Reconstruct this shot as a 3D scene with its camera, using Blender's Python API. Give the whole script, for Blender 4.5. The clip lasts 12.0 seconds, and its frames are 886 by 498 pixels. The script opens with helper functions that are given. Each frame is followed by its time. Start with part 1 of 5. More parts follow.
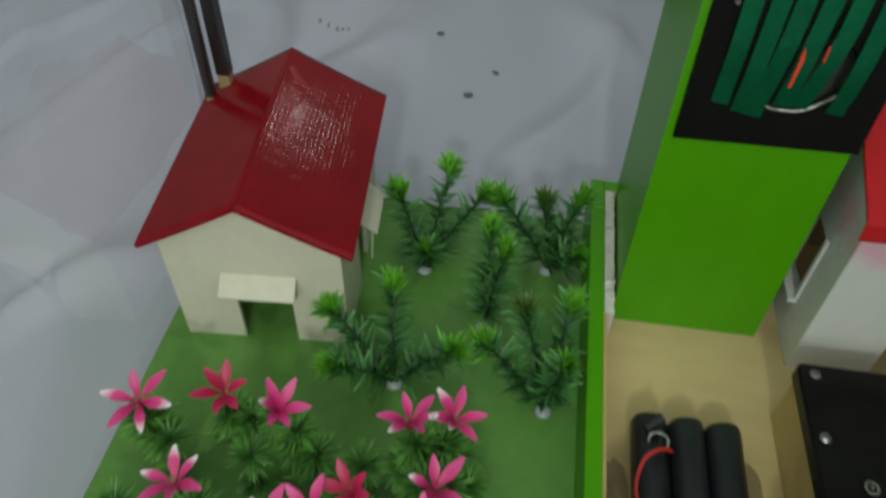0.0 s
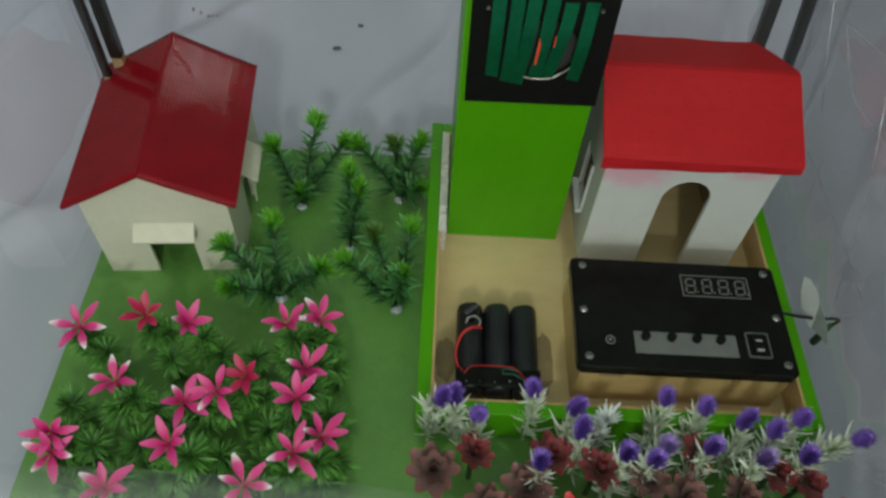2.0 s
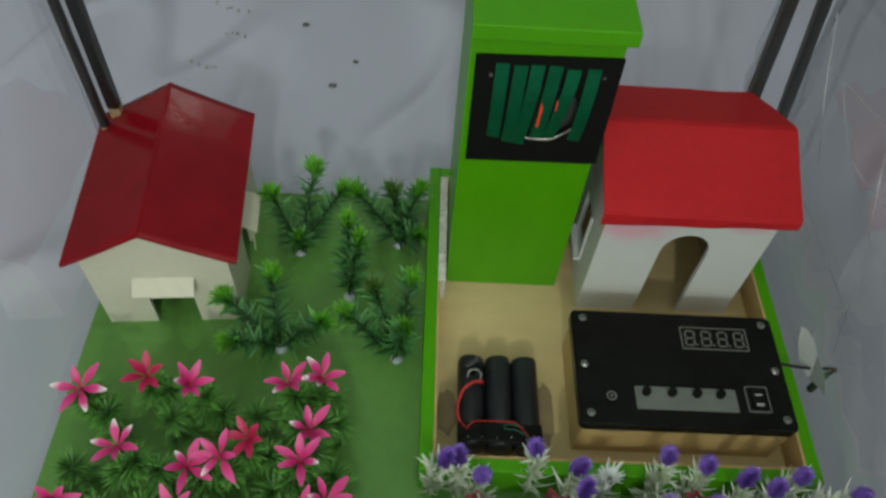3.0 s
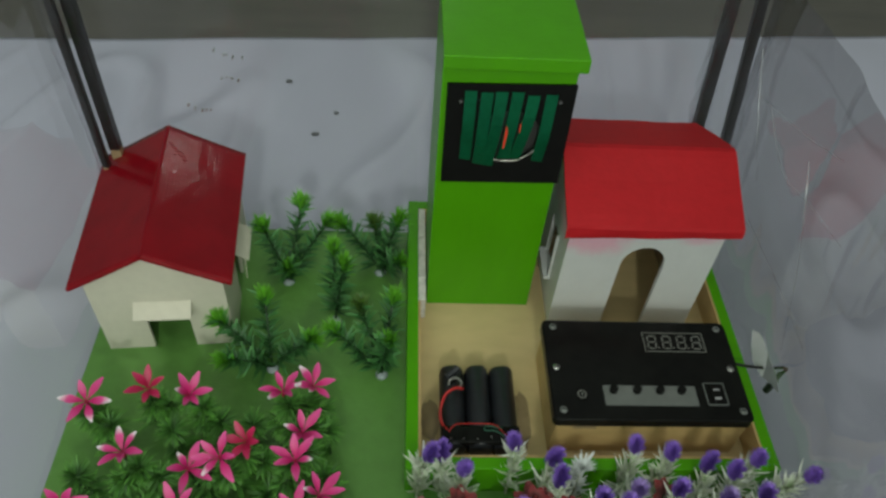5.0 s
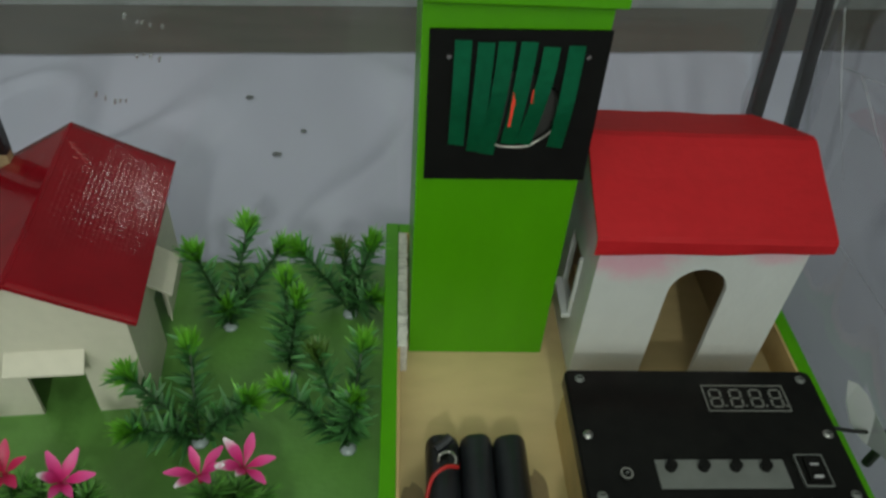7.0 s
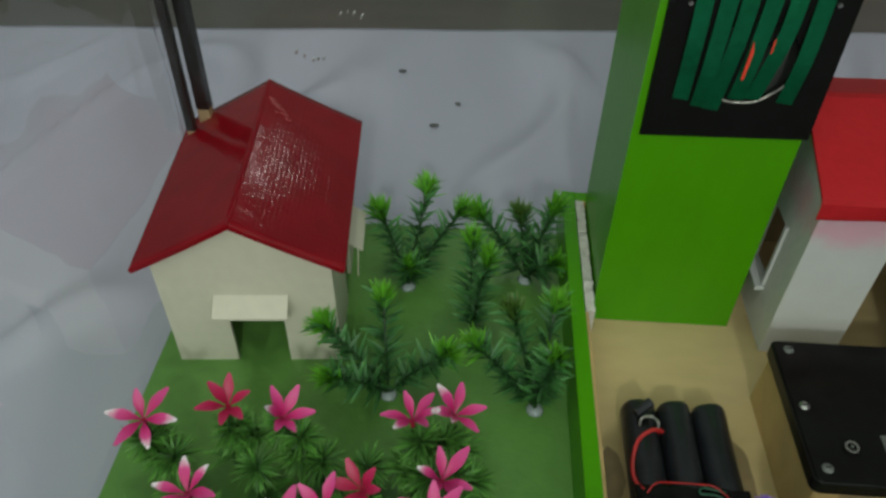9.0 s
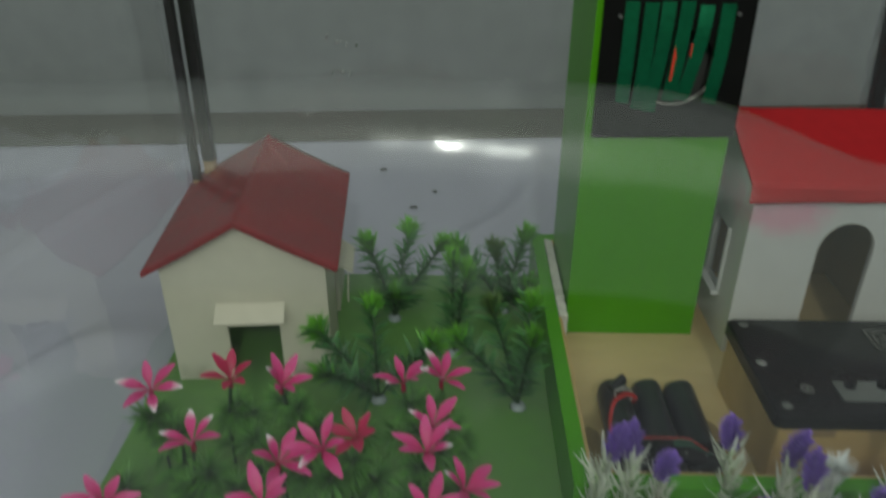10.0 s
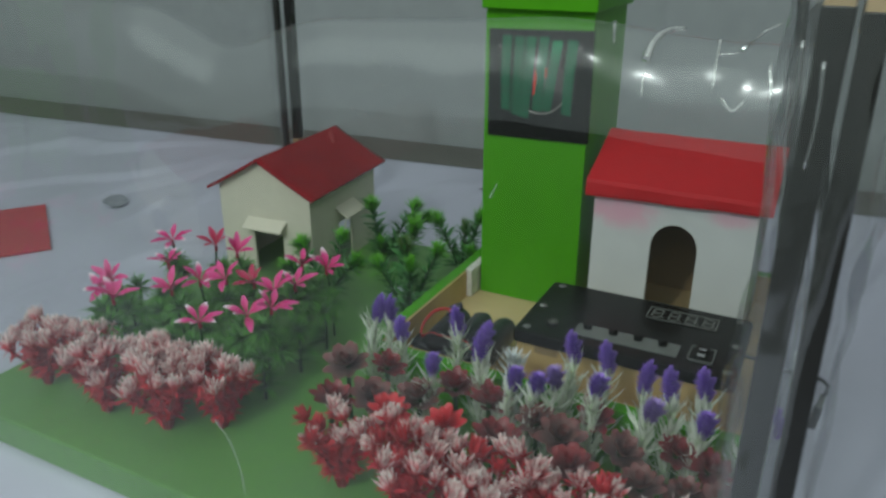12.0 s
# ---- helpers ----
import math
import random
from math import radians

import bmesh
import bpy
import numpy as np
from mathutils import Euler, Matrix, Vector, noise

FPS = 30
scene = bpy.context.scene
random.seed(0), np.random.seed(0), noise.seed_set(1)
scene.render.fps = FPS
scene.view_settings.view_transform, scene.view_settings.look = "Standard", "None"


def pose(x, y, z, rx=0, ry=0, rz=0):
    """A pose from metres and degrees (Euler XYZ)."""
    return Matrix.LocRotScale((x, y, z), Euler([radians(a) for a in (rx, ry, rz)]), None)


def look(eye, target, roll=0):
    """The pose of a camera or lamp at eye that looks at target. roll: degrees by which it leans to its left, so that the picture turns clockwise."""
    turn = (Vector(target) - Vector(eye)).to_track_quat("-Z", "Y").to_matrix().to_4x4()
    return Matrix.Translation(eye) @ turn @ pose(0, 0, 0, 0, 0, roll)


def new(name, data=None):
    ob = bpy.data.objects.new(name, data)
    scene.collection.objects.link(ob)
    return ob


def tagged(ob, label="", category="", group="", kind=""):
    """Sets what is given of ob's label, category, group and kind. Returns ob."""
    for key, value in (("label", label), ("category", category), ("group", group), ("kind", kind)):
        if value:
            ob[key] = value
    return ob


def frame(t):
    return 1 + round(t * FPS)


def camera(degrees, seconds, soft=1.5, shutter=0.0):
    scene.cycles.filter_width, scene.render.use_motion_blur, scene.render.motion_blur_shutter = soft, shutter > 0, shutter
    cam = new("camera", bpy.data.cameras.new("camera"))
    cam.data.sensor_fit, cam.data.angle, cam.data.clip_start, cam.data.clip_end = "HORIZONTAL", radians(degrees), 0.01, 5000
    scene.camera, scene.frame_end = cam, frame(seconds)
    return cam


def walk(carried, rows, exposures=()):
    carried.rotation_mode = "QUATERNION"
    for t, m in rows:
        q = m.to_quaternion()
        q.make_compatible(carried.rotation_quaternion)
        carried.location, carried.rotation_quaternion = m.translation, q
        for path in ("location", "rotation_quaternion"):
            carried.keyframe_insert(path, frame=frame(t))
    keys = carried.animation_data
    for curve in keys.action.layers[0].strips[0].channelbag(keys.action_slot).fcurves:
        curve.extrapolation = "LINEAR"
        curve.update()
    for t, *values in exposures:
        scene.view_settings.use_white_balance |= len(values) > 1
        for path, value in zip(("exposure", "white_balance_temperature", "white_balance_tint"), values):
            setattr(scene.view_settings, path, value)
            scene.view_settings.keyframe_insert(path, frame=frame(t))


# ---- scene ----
cam = camera(60.9, 12.0, soft=2.7, shutter=0.5)
PATH = [
    (0, (-0.073, -0.332, 0.408), (-0.25, 1.02, -1.056), 1.6),
    (0.5, (-0.069, -0.369, 0.434), (-0.228, 0.862, -1.134), 0.3),
    (1, (-0.06, -0.396, 0.467), (-0.136, 0.696, -1.206), 2.0),
    (1.2, (-0.041, -0.404, 0.475), (-0.097, 0.677, -1.207), 2.3),
    (1.5, (-0.03, -0.411, 0.495), (-0.032, 0.711, -1.16), 3.8),
    (2, (-0.014, -0.409, 0.528), (0.019, 0.783, -1.077), 4.3),
    (2.5, (-0.02, -0.388, 0.54), (0.024, 0.804, -1.065), 4.5),
    (3, (-0.026, -0.377, 0.553), (0.039, 0.818, -1.05), 5.2),
    (3.2, (-0.029, -0.383, 0.564), (0.026, 0.832, -1.023), 4.8),
    (4.8, (-0.028, -0.443, 0.571), (0.078, 0.885, -0.92), 4.5),
    (5, (-0.028, -0.444, 0.566), (0.091, 0.898, -0.912), 5.1),
    (5.5, (-0.028, -0.426, 0.54), (0.112, 0.943, -0.911), 5.5),
    (6, (-0.019, -0.395, 0.495), (0.13, 1.053, -0.876), 4.6),
    (6.5, (-0.011, -0.371, 0.459), (0.127, 1.111, -0.877), 3.6),
    (7, (-0.012, -0.352, 0.426), (0.118, 1.116, -0.926), 4.4),
    (7.5, (-0.024, -0.351, 0.412), (0.058, 1.115, -0.947), 4.7),
    (7.7, (-0.034, -0.352, 0.408), (0.01, 1.113, -0.953), 4.1),
    (9.3, (-0.092, -0.38, 0.398), (-0.175, 1.083, -0.963), 0.9),
    (9.5, (-0.093, -0.406, 0.387), (-0.169, 1.161, -0.853), 0.5),
    (9.7, (-0.093, -0.434, 0.369), (-0.145, 1.237, -0.73), 0.7),
    (10, (-0.084, -0.478, 0.338), (-0.12, 1.269, -0.634), 0.2),
    (10.2, (-0.073, -0.498, 0.329), (-0.081, 1.249, -0.645), 1.4),
    (10.5, (-0.027, -0.534, 0.318), (-0.082, 1.221, -0.639), 1.9),
    (10.8, (0.058, -0.576, 0.32), (-0.218, 1.171, -0.613), 1.3),
    (11, (0.114, -0.601, 0.325), (-0.359, 1.109, -0.598), 0.4),
    (11.5, (0.215, -0.618, 0.326), (-0.482, 1.066, -0.499), -1.9),
    (12, (0.276, -0.62, 0.325), (-0.567, 1.024, -0.44), 0.1),
]
EXPOSURES = [(0, -0.17, 6500, 10), (3.2, -0.15, 6500, 10), (5.0, -0.18, 6500, 10), (7.5, -0.27, 6500, 10), (9.4, -0.3, 6500, 10), (10.0, -0.66, 6500, 10), (10.5, -0.48, 6500, 10), (11.0, -0.37, 6450, 10), (12.0, -0.25, 6050, 10)]
walk(cam, [(t, look(eye, target, roll)) for t, eye, target, roll in PATH], EXPOSURES)

# ---------------------------------------------------------------- light
world = bpy.data.worlds.new("world")
scene.world = world
world.use_nodes = True
world.node_tree.nodes["Background"].inputs[0].default_value = (0.55, 0.6, 0.7, 1)
world.node_tree.nodes["Background"].inputs[1].default_value = 0.05


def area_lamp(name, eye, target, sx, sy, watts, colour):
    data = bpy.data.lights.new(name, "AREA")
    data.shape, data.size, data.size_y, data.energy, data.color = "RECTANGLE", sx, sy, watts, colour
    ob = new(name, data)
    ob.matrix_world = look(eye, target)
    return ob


area_lamp("bulb_lamp", (-0.03, -1.3, 1.0), (0.0, 0.0, 0.0), 0.06, 0.05, 5.0, (0.93, 1.0, 0.9))
area_lamp("room_daylight", (-0.1, -1.9, 1.5), (0.0, 0.0, 0.0), 3.4, 1.3, 27, (0.89, 1.0, 0.87))
# Unseen overhead panel, added as fill to soften the shadows.
area_lamp("overhead_fill", (0.0, -0.5, 1.88), (0.0, -0.45, 0.0), 3.0, 1.8, 12, (0.9, 1.0, 0.88))
area_lamp("wall_tube_lamp", (0.0, 0.56, 0.44), (-0.226, 0.074, 0.11), 0.035, 0.012, 0.06, (1.0, 0.98, 0.95))


# ---------------------------------------------------------------- materials
def mat(name, colour, rough=0.6, metal=0.0, vary=0.12, grain=60.0, blotch=6.0, bump=0.15, bump_scale=200.0,
        second=None, stretch=(1, 1, 1), spec=0.5, trans=0.0, random_tint=0.0, coat=0.0):
    """A surface with colour variation at two scales and fine relief."""
    m = bpy.data.materials.new(name)
    m.use_nodes = True
    nt = m.node_tree
    n, l = nt.nodes, nt.links
    b = n["Principled BSDF"]
    b.inputs["Roughness"].default_value = rough
    b.inputs["Metallic"].default_value = metal
    b.inputs["Specular IOR Level"].default_value = spec
    b.inputs["Coat Weight"].default_value = coat
    b.inputs["Coat Roughness"].default_value = 0.12
    tc = n.new("ShaderNodeTexCoord")
    mp = n.new("ShaderNodeMapping")
    mp.inputs["Scale"].default_value = stretch
    l.new(tc.outputs["Object"], mp.inputs["Vector"])
    big, fine = n.new("ShaderNodeTexNoise"), n.new("ShaderNodeTexNoise")
    for t, s in ((big, blotch), (fine, grain)):
        t.inputs["Scale"].default_value = s
        t.inputs["Detail"].default_value = 5
        l.new(mp.outputs[0], t.inputs["Vector"])
    add = n.new("ShaderNodeMath")
    add.operation = "ADD"
    l.new(big.outputs["Fac"], add.inputs[0])
    l.new(fine.outputs["Fac"], add.inputs[1])
    rng = n.new("ShaderNodeMapRange")
    rng.inputs["From Min"].default_value, rng.inputs["From Max"].default_value = 0.65, 1.35
    l.new(add.outputs[0], rng.inputs["Value"])
    mix = n.new("ShaderNodeMix")
    mix.data_type = "RGBA"
    c2 = second or tuple(max(0.0, c * (1 - 2 * vary)) for c in colour)
    mix.inputs[6].default_value = (*c2, 1)
    mix.inputs[7].default_value = (*colour, 1)
    l.new(rng.outputs[0], mix.inputs[0])
    out = mix.outputs[2]
    if random_tint:
        info = n.new("ShaderNodeObjectInfo")
        hsv = n.new("ShaderNodeHueSaturation")
        r2 = n.new("ShaderNodeMapRange")
        r2.inputs["To Min"].default_value, r2.inputs["To Max"].default_value = 1 - random_tint, 1 + random_tint
        l.new(info.outputs["Random"], r2.inputs["Value"])
        l.new(r2.outputs[0], hsv.inputs["Value"])
        l.new(out, hsv.inputs["Color"])
        out = hsv.outputs[0]
    l.new(out, b.inputs["Base Color"])
    bt = n.new("ShaderNodeTexNoise")
    bt.inputs["Scale"].default_value = bump_scale
    bt.inputs["Detail"].default_value = 3
    l.new(mp.outputs[0], bt.inputs["Vector"])
    bp = n.new("ShaderNodeBump")
    bp.inputs["Strength"].default_value = bump
    bp.inputs["Distance"].default_value = 0.002
    l.new(bt.outputs["Fac"], bp.inputs["Height"])
    l.new(bp.outputs[0], b.inputs["Normal"])
    if trans:
        b.inputs["Subsurface Weight"].default_value = trans
        b.inputs["Subsurface Radius"].default_value = (0.004, 0.004, 0.004)
    return m


def ramp_mat(name, stops, rough=0.45, random_tint=0.15, noise_amount=0.12):
    """A leaf or petal whose colour runs from its root to its tip (along v of its own map)."""
    m = bpy.data.materials.new(name)
    m.use_nodes = True
    n, l = m.node_tree.nodes, m.node_tree.links
    b = n["Principled BSDF"]
    b.inputs["Roughness"].default_value = rough
    uv = n.new("ShaderNodeUVMap")
    sep = n.new("ShaderNodeSeparateXYZ")
    l.new(uv.outputs[0], sep.inputs[0])
    tc = n.new("ShaderNodeTexCoord")
    ns = n.new("ShaderNodeTexNoise")
    ns.inputs["Scale"].default_value = 90
    l.new(tc.outputs["Object"], ns.inputs["Vector"])
    ma = n.new("ShaderNodeMath")
    ma.operation = "MULTIPLY_ADD"
    ma.inputs[1].default_value = noise_amount * 2
    l.new(ns.outputs["Fac"], ma.inputs[0])
    sub = n.new("ShaderNodeMath")
    sub.operation = "SUBTRACT"
    sub.inputs[1].default_value = noise_amount
    l.new(sep.outputs["Y"], sub.inputs[0])
    l.new(sub.outputs[0], ma.inputs[2])
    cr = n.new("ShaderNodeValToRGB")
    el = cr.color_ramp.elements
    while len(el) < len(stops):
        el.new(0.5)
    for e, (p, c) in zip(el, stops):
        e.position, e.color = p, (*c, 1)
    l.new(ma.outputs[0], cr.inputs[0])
    info = n.new("ShaderNodeNewGeometry")
    hsv = n.new("ShaderNodeHueSaturation")
    r2 = n.new("ShaderNodeMapRange")
    r2.inputs["To Min"].default_value, r2.inputs["To Max"].default_value = 1 - random_tint, 1 + random_tint
    l.new(info.outputs["Random Per Island"], r2.inputs["Value"])
    l.new(r2.outputs[0], hsv.inputs["Value"])
    l.new(cr.outputs[0], hsv.inputs["Color"])
    l.new(hsv.outputs[0], b.inputs["Base Color"])
    return m


def film_mat(name, haze, gloss_rough, bump=0.25, gloss=0.06, clear=0.97, graze=0.55, power=4.0, sharp=0.0):
    """Clear plastic sheet: lets light through, mirrors a little, and is faintly milky."""
    m = bpy.data.materials.new(name)
    m.use_nodes = True
    n, l = m.node_tree.nodes, m.node_tree.links
    n.remove(n["Principled BSDF"])
    out = n["Material Output"]
    tr, gl, df = n.new("ShaderNodeBsdfTransparent"), n.new("ShaderNodeBsdfGlossy"), n.new("ShaderNodeBsdfDiffuse")
    tr.inputs[0].default_value = (clear, clear, clear + 0.005, 1)
    gl.inputs["Roughness"].default_value = gloss_rough
    df.inputs[0].default_value = (0.75, 0.8, 0.82, 1)
    tc = n.new("ShaderNodeTexCoord")
    w1, w2 = n.new("ShaderNodeTexNoise"), n.new("ShaderNodeTexNoise")
    mp = n.new("ShaderNodeMapping")
    mp.inputs["Scale"].default_value = (1, 1, 0.35)
    l.new(tc.outputs["Object"], mp.inputs[0])
    w1.inputs["Scale"].default_value, w2.inputs["Scale"].default_value = 14, 55
    w1.inputs["Distortion"].default_value = 1.2
    for w in (w1, w2):
        l.new(mp.outputs[0], w.inputs["Vector"])
    mm = n.new("ShaderNodeMath")
    mm.operation = "MULTIPLY_ADD"
    mm.inputs[1].default_value = 0.15
    l.new(w2.outputs["Fac"], mm.inputs[0])
    l.new(w1.outputs["Fac"], mm.inputs[2])
    bp = n.new("ShaderNodeBump")
    bp.inputs["Strength"].default_value = bump
    bp.inputs["Distance"].default_value = 0.02
    l.new(mm.outputs[0], bp.inputs["Height"])
    l.new(bp.outputs[0], gl.inputs["Normal"])
    shine = gl
    if sharp:
        fine = n.new("ShaderNodeBsdfGlossy")
        fine.inputs["Roughness"].default_value = 0.045
        l.new(bp.outputs[0], fine.inputs["Normal"])
        shine = n.new("ShaderNodeMixShader")
        shine.inputs[0].default_value = sharp
        l.new(gl.outputs[0], shine.inputs[1])
        l.new(fine.outputs[0], shine.inputs[2])
    lw = n.new("ShaderNodeLayerWeight")
    lw.inputs["Blend"].default_value = 0.5
    pw = n.new("ShaderNodeMath")
    pw.operation = "POWER"
    pw.inputs[1].default_value = power
    l.new(lw.outputs["Facing"], pw.inputs[0])
    fr = n.new("ShaderNodeMath")
    fr.operation = "MULTIPLY_ADD"
    fr.inputs[1].default_value, fr.inputs[2].default_value = graze, gloss
    l.new(pw.outputs[0], fr.inputs[0])
    a, b = n.new("ShaderNodeMixShader"), n.new("ShaderNodeMixShader")
    a.inputs[0].default_value = haze
    l.new(tr.outputs[0], a.inputs[1])
    l.new(df.outputs[0], a.inputs[2])
    l.new(fr.outputs[0], b.inputs[0])
    l.new(a.outputs[0], b.inputs[1])
    l.new(shine.outputs[0], b.inputs[2])
    l.new(b.outputs[0], out.inputs[0])
    return m


M_CLOTH = mat("white_plastic_cloth", (0.595, 0.59, 0.72), 0.5, vary=0.07, grain=9, blotch=2.2, bump=0.5, bump_scale=14, stretch=(1, 0.5, 1))
M_WALL = mat("grey_plaster", (0.36, 0.38, 0.39), 0.85, vary=0.08, grain=30, blotch=2, bump=0.3, bump_scale=60)
M_TABLE = mat("brown_table_wood", (0.155, 0.142, 0.125), 0.5, vary=0.15, grain=40, blotch=5, stretch=(0.15, 1, 1))
M_ROOM = mat("room_paint", (0.75, 0.76, 0.75), 0.85, vary=0.06, grain=10, blotch=1, bump=0.2)
M_FLOOR = mat("concrete_floor", (0.25, 0.24, 0.23), 0.7, vary=0.12, grain=20, blotch=2)
M_GREEN = mat("green_board_paint", (0.135, 0.315, 0.068), 0.32, vary=0.09, grain=90, blotch=7, bump=0.12, bump_scale=300)
M_LIME = mat("lime_gloss_paint", (0.075, 0.335, 0.0008), 0.36, vary=0.06, grain=50, blotch=6, bump=0.1, bump_scale=160, stretch=(1, 1, 0.3), spec=0.28)
M_PLY = mat("pale_plywood", (0.63, 0.475, 0.24), 0.5, vary=0.1, grain=70, blotch=8, bump=0.15, bump_scale=120, stretch=(0.35, 1, 1))
M_PLY_Z = mat("pale_plywood_upright", (0.58, 0.4, 0.17), 0.55, vary=0.14, grain=60, blotch=9, bump=0.2, bump_scale=120, stretch=(0.2, 1, 1))
M_BROWN = mat("bare_fibreboard", (0.3, 0.21, 0.11), 0.75, vary=0.12, grain=120, blotch=10)
M_CREAM = mat("cream_card", (0.72, 0.68, 0.56), 0.6, vary=0.05, grain=120, blotch=12, bump=0.12, bump_scale=180)
M_ROUGHWHITE = mat("rough_white_foam", (0.78, 0.75, 0.69), 0.9, vary=0.16, grain=220, blotch=60, bump=0.9, bump_scale=260)
M_BLACK = mat("black_gloss_plastic", (0.006, 0.006, 0.006), 0.22, vary=0.2, grain=100, blotch=20, bump=0.06, bump_scale=90, spec=0.12, second=(0.012, 0.012, 0.011))
M_BLACKCARD = mat("black_card", (0.008, 0.008, 0.008), 0.7, vary=0.2, grain=90, blotch=10, spec=0.1)
M_WRAP = mat("black_shrink_wrap", (0.018, 0.02, 0.025), 0.35, vary=0.2, grain=60, blotch=20, bump=0.3, bump_scale=140)
M_TAPE = mat("black_tape", (0.014, 0.013, 0.012), 0.4, vary=0.25, grain=120, blotch=30, bump=0.3, bump_scale=120)
M_STICK = mat("bare_stick_wood", (0.55, 0.4, 0.22), 0.7, vary=0.15, grain=100, blotch=20, stretch=(1, 1, 0.1))
M_RED = mat("matt_red_card", (0.51, 0.014, 0.02), 0.6, vary=0.08, grain=120, blotch=9, bump=0.12, bump_scale=260, spec=0.2)
M_RIBBON = mat("green_satin_ribbon", (0.006, 0.2, 0.085), 0.34, metal=0.7, vary=0.15, grain=200, blotch=20, bump=0.15, bump_scale=350, spec=0.4)
M_ORANGE = mat("orange_red_plastic", (0.9, 0.07, 0.035), 0.4, vary=0.08)
M_GREY = mat("grey_plastic", (0.16, 0.17, 0.16), 0.45, vary=0.12, grain=120, blotch=30)
M_DARKGREY = mat("dark_grey_card", (0.07, 0.068, 0.065), 0.8, vary=0.2)
M_SEG = mat("unlit_segments", (0.17, 0.17, 0.155), 0.5, vary=0.1)
M_STEEL = mat("screw_steel", (0.5, 0.5, 0.48), 0.35, metal=1.0, vary=0.2, grain=300)
M_FOIL = mat("crumpled_foil", (0.62, 0.6, 0.56), 0.35, metal=0.7, vary=0.25, grain=200, blotch=60, bump=0.8)
M_REDWIRE = mat("red_wire_sleeve", (0.5, 0.02, 0.02), 0.4, vary=0.1)
M_DARKWIRE = mat("dark_cable_sleeve", (0.012, 0.012, 0.013), 0.45, vary=0.1)
M_GREENWIRE = mat("green_wire_sleeve", (0.02, 0.1, 0.06), 0.45, vary=0.1)
M_PAPER = mat("white_paper", (0.4, 0.4, 0.41), 0.7, vary=0.04)
M_STEM = mat("plant_stem_green", (0.02, 0.075, 0.015), 0.5, vary=0.2)
M_REDSTEM = mat("plant_stem_red", (0.32, 0.02, 0.02), 0.45, vary=0.2)
M_PALESTEM = mat("plant_stem_pale", (0.5, 0.54, 0.42), 0.5, vary=0.12)
M_GLUE = mat("clear_glue_blob", (0.42, 0.48, 0.5), 0.25, vary=0.1)
M_FILM = film_mat("clear_film", 0.006, 0.1, 0.07, 0.045)
M_FILM_FRONT = film_mat("clear_film_front", 0.008, 0.12, 0.05, 0.03, 0.97, 0.55, 2.6)
M_FILM_EDGE = film_mat("folded_film_edge", 0.05, 0.2, 0.12, 0.045, 0.97, 0.3, sharp=0.3)
M_FILM_SIDE = film_mat("clear_film_side", 0.01, 0.03, 0.05, 0.13)
# Right film is tinted dark to dim the cloth and wall behind it.
M_FILM_DARKENED = film_mat("darkened_film_side", 0.012, 0.05, 0.1, 0.1, 0.6)
M_FILM_WRAP = film_mat("crumpled_film", 0.03, 0.07, 0.7, 0.1, 0.95, 0.25)

M_FILM_BACKWRAP = film_mat("thin_crumpled_film", 0.003, 0.06, 0.7, 0.035, 0.95, 0.1)

M_PETAL = ramp_mat("magenta_petal", [(0.0, (0.38, 0.01, 0.09)), (0.45, (0.58, 0.018, 0.17)), (0.76, (0.68, 0.06, 0.26)), (0.92, (0.76, 0.38, 0.52)), (1.0, (0.82, 0.72, 0.77))], 0.45, 0.15, 0.22)
M_PETALPINK = ramp_mat("plain_magenta_petal", [(0.0, (0.38, 0.01, 0.09)), (0.5, (0.58, 0.02, 0.17)), (1.0, (0.68, 0.07, 0.28))], 0.45, 0.15, 0.25)
M_PETALRED = ramp_mat("crimson_petal", [(0.0, (0.32, 0.008, 0.04)), (0.6, (0.47, 0.01, 0.075)), (1.0, (0.52, 0.025, 0.11))], 0.45, 0.12)
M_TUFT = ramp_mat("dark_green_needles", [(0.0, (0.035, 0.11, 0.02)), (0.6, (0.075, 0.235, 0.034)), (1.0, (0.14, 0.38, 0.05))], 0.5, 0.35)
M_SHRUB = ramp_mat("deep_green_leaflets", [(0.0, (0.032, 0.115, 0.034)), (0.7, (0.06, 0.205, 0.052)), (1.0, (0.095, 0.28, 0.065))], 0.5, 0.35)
M_TIP = ramp_mat("bright_green_tips", [(0.0, (0.035, 0.16, 0.015)), (0.5, (0.1, 0.36, 0.02)), (1.0, (0.18, 0.52, 0.035))], 0.4, 0.25)
M_OLIVE = ramp_mat("olive_green_tips", [(0.0, (0.03, 0.08, 0.015)), (1.0, (0.1, 0.2, 0.03))], 0.4, 0.25)
M_REDWHITE = ramp_mat("red_leaf_white_tip", [(0.0, (0.5, 0.02, 0.025)), (0.5, (0.6, 0.06, 0.07)), (0.72, (0.76, 0.36, 0.37)), (0.9, (0.86, 0.7, 0.67)), (1.0, (0.88, 0.84, 0.8))], 0.45, 0.12)
M_REDLEAF = ramp_mat("plain_red_leaf", [(0.0, (0.34, 0.014, 0.018)), (0.7, (0.56, 0.03, 0.04)), (1.0, (0.62, 0.07, 0.08))], 0.45, 0.2)
M_MAROON = ramp_mat("maroon_succulent", [(0.0, (0.07, 0.03, 0.03)), (0.5, (0.17, 0.055, 0.055)), (1.0, (0.26, 0.035, 0.04))], 0.4, 0.3, 0.2)
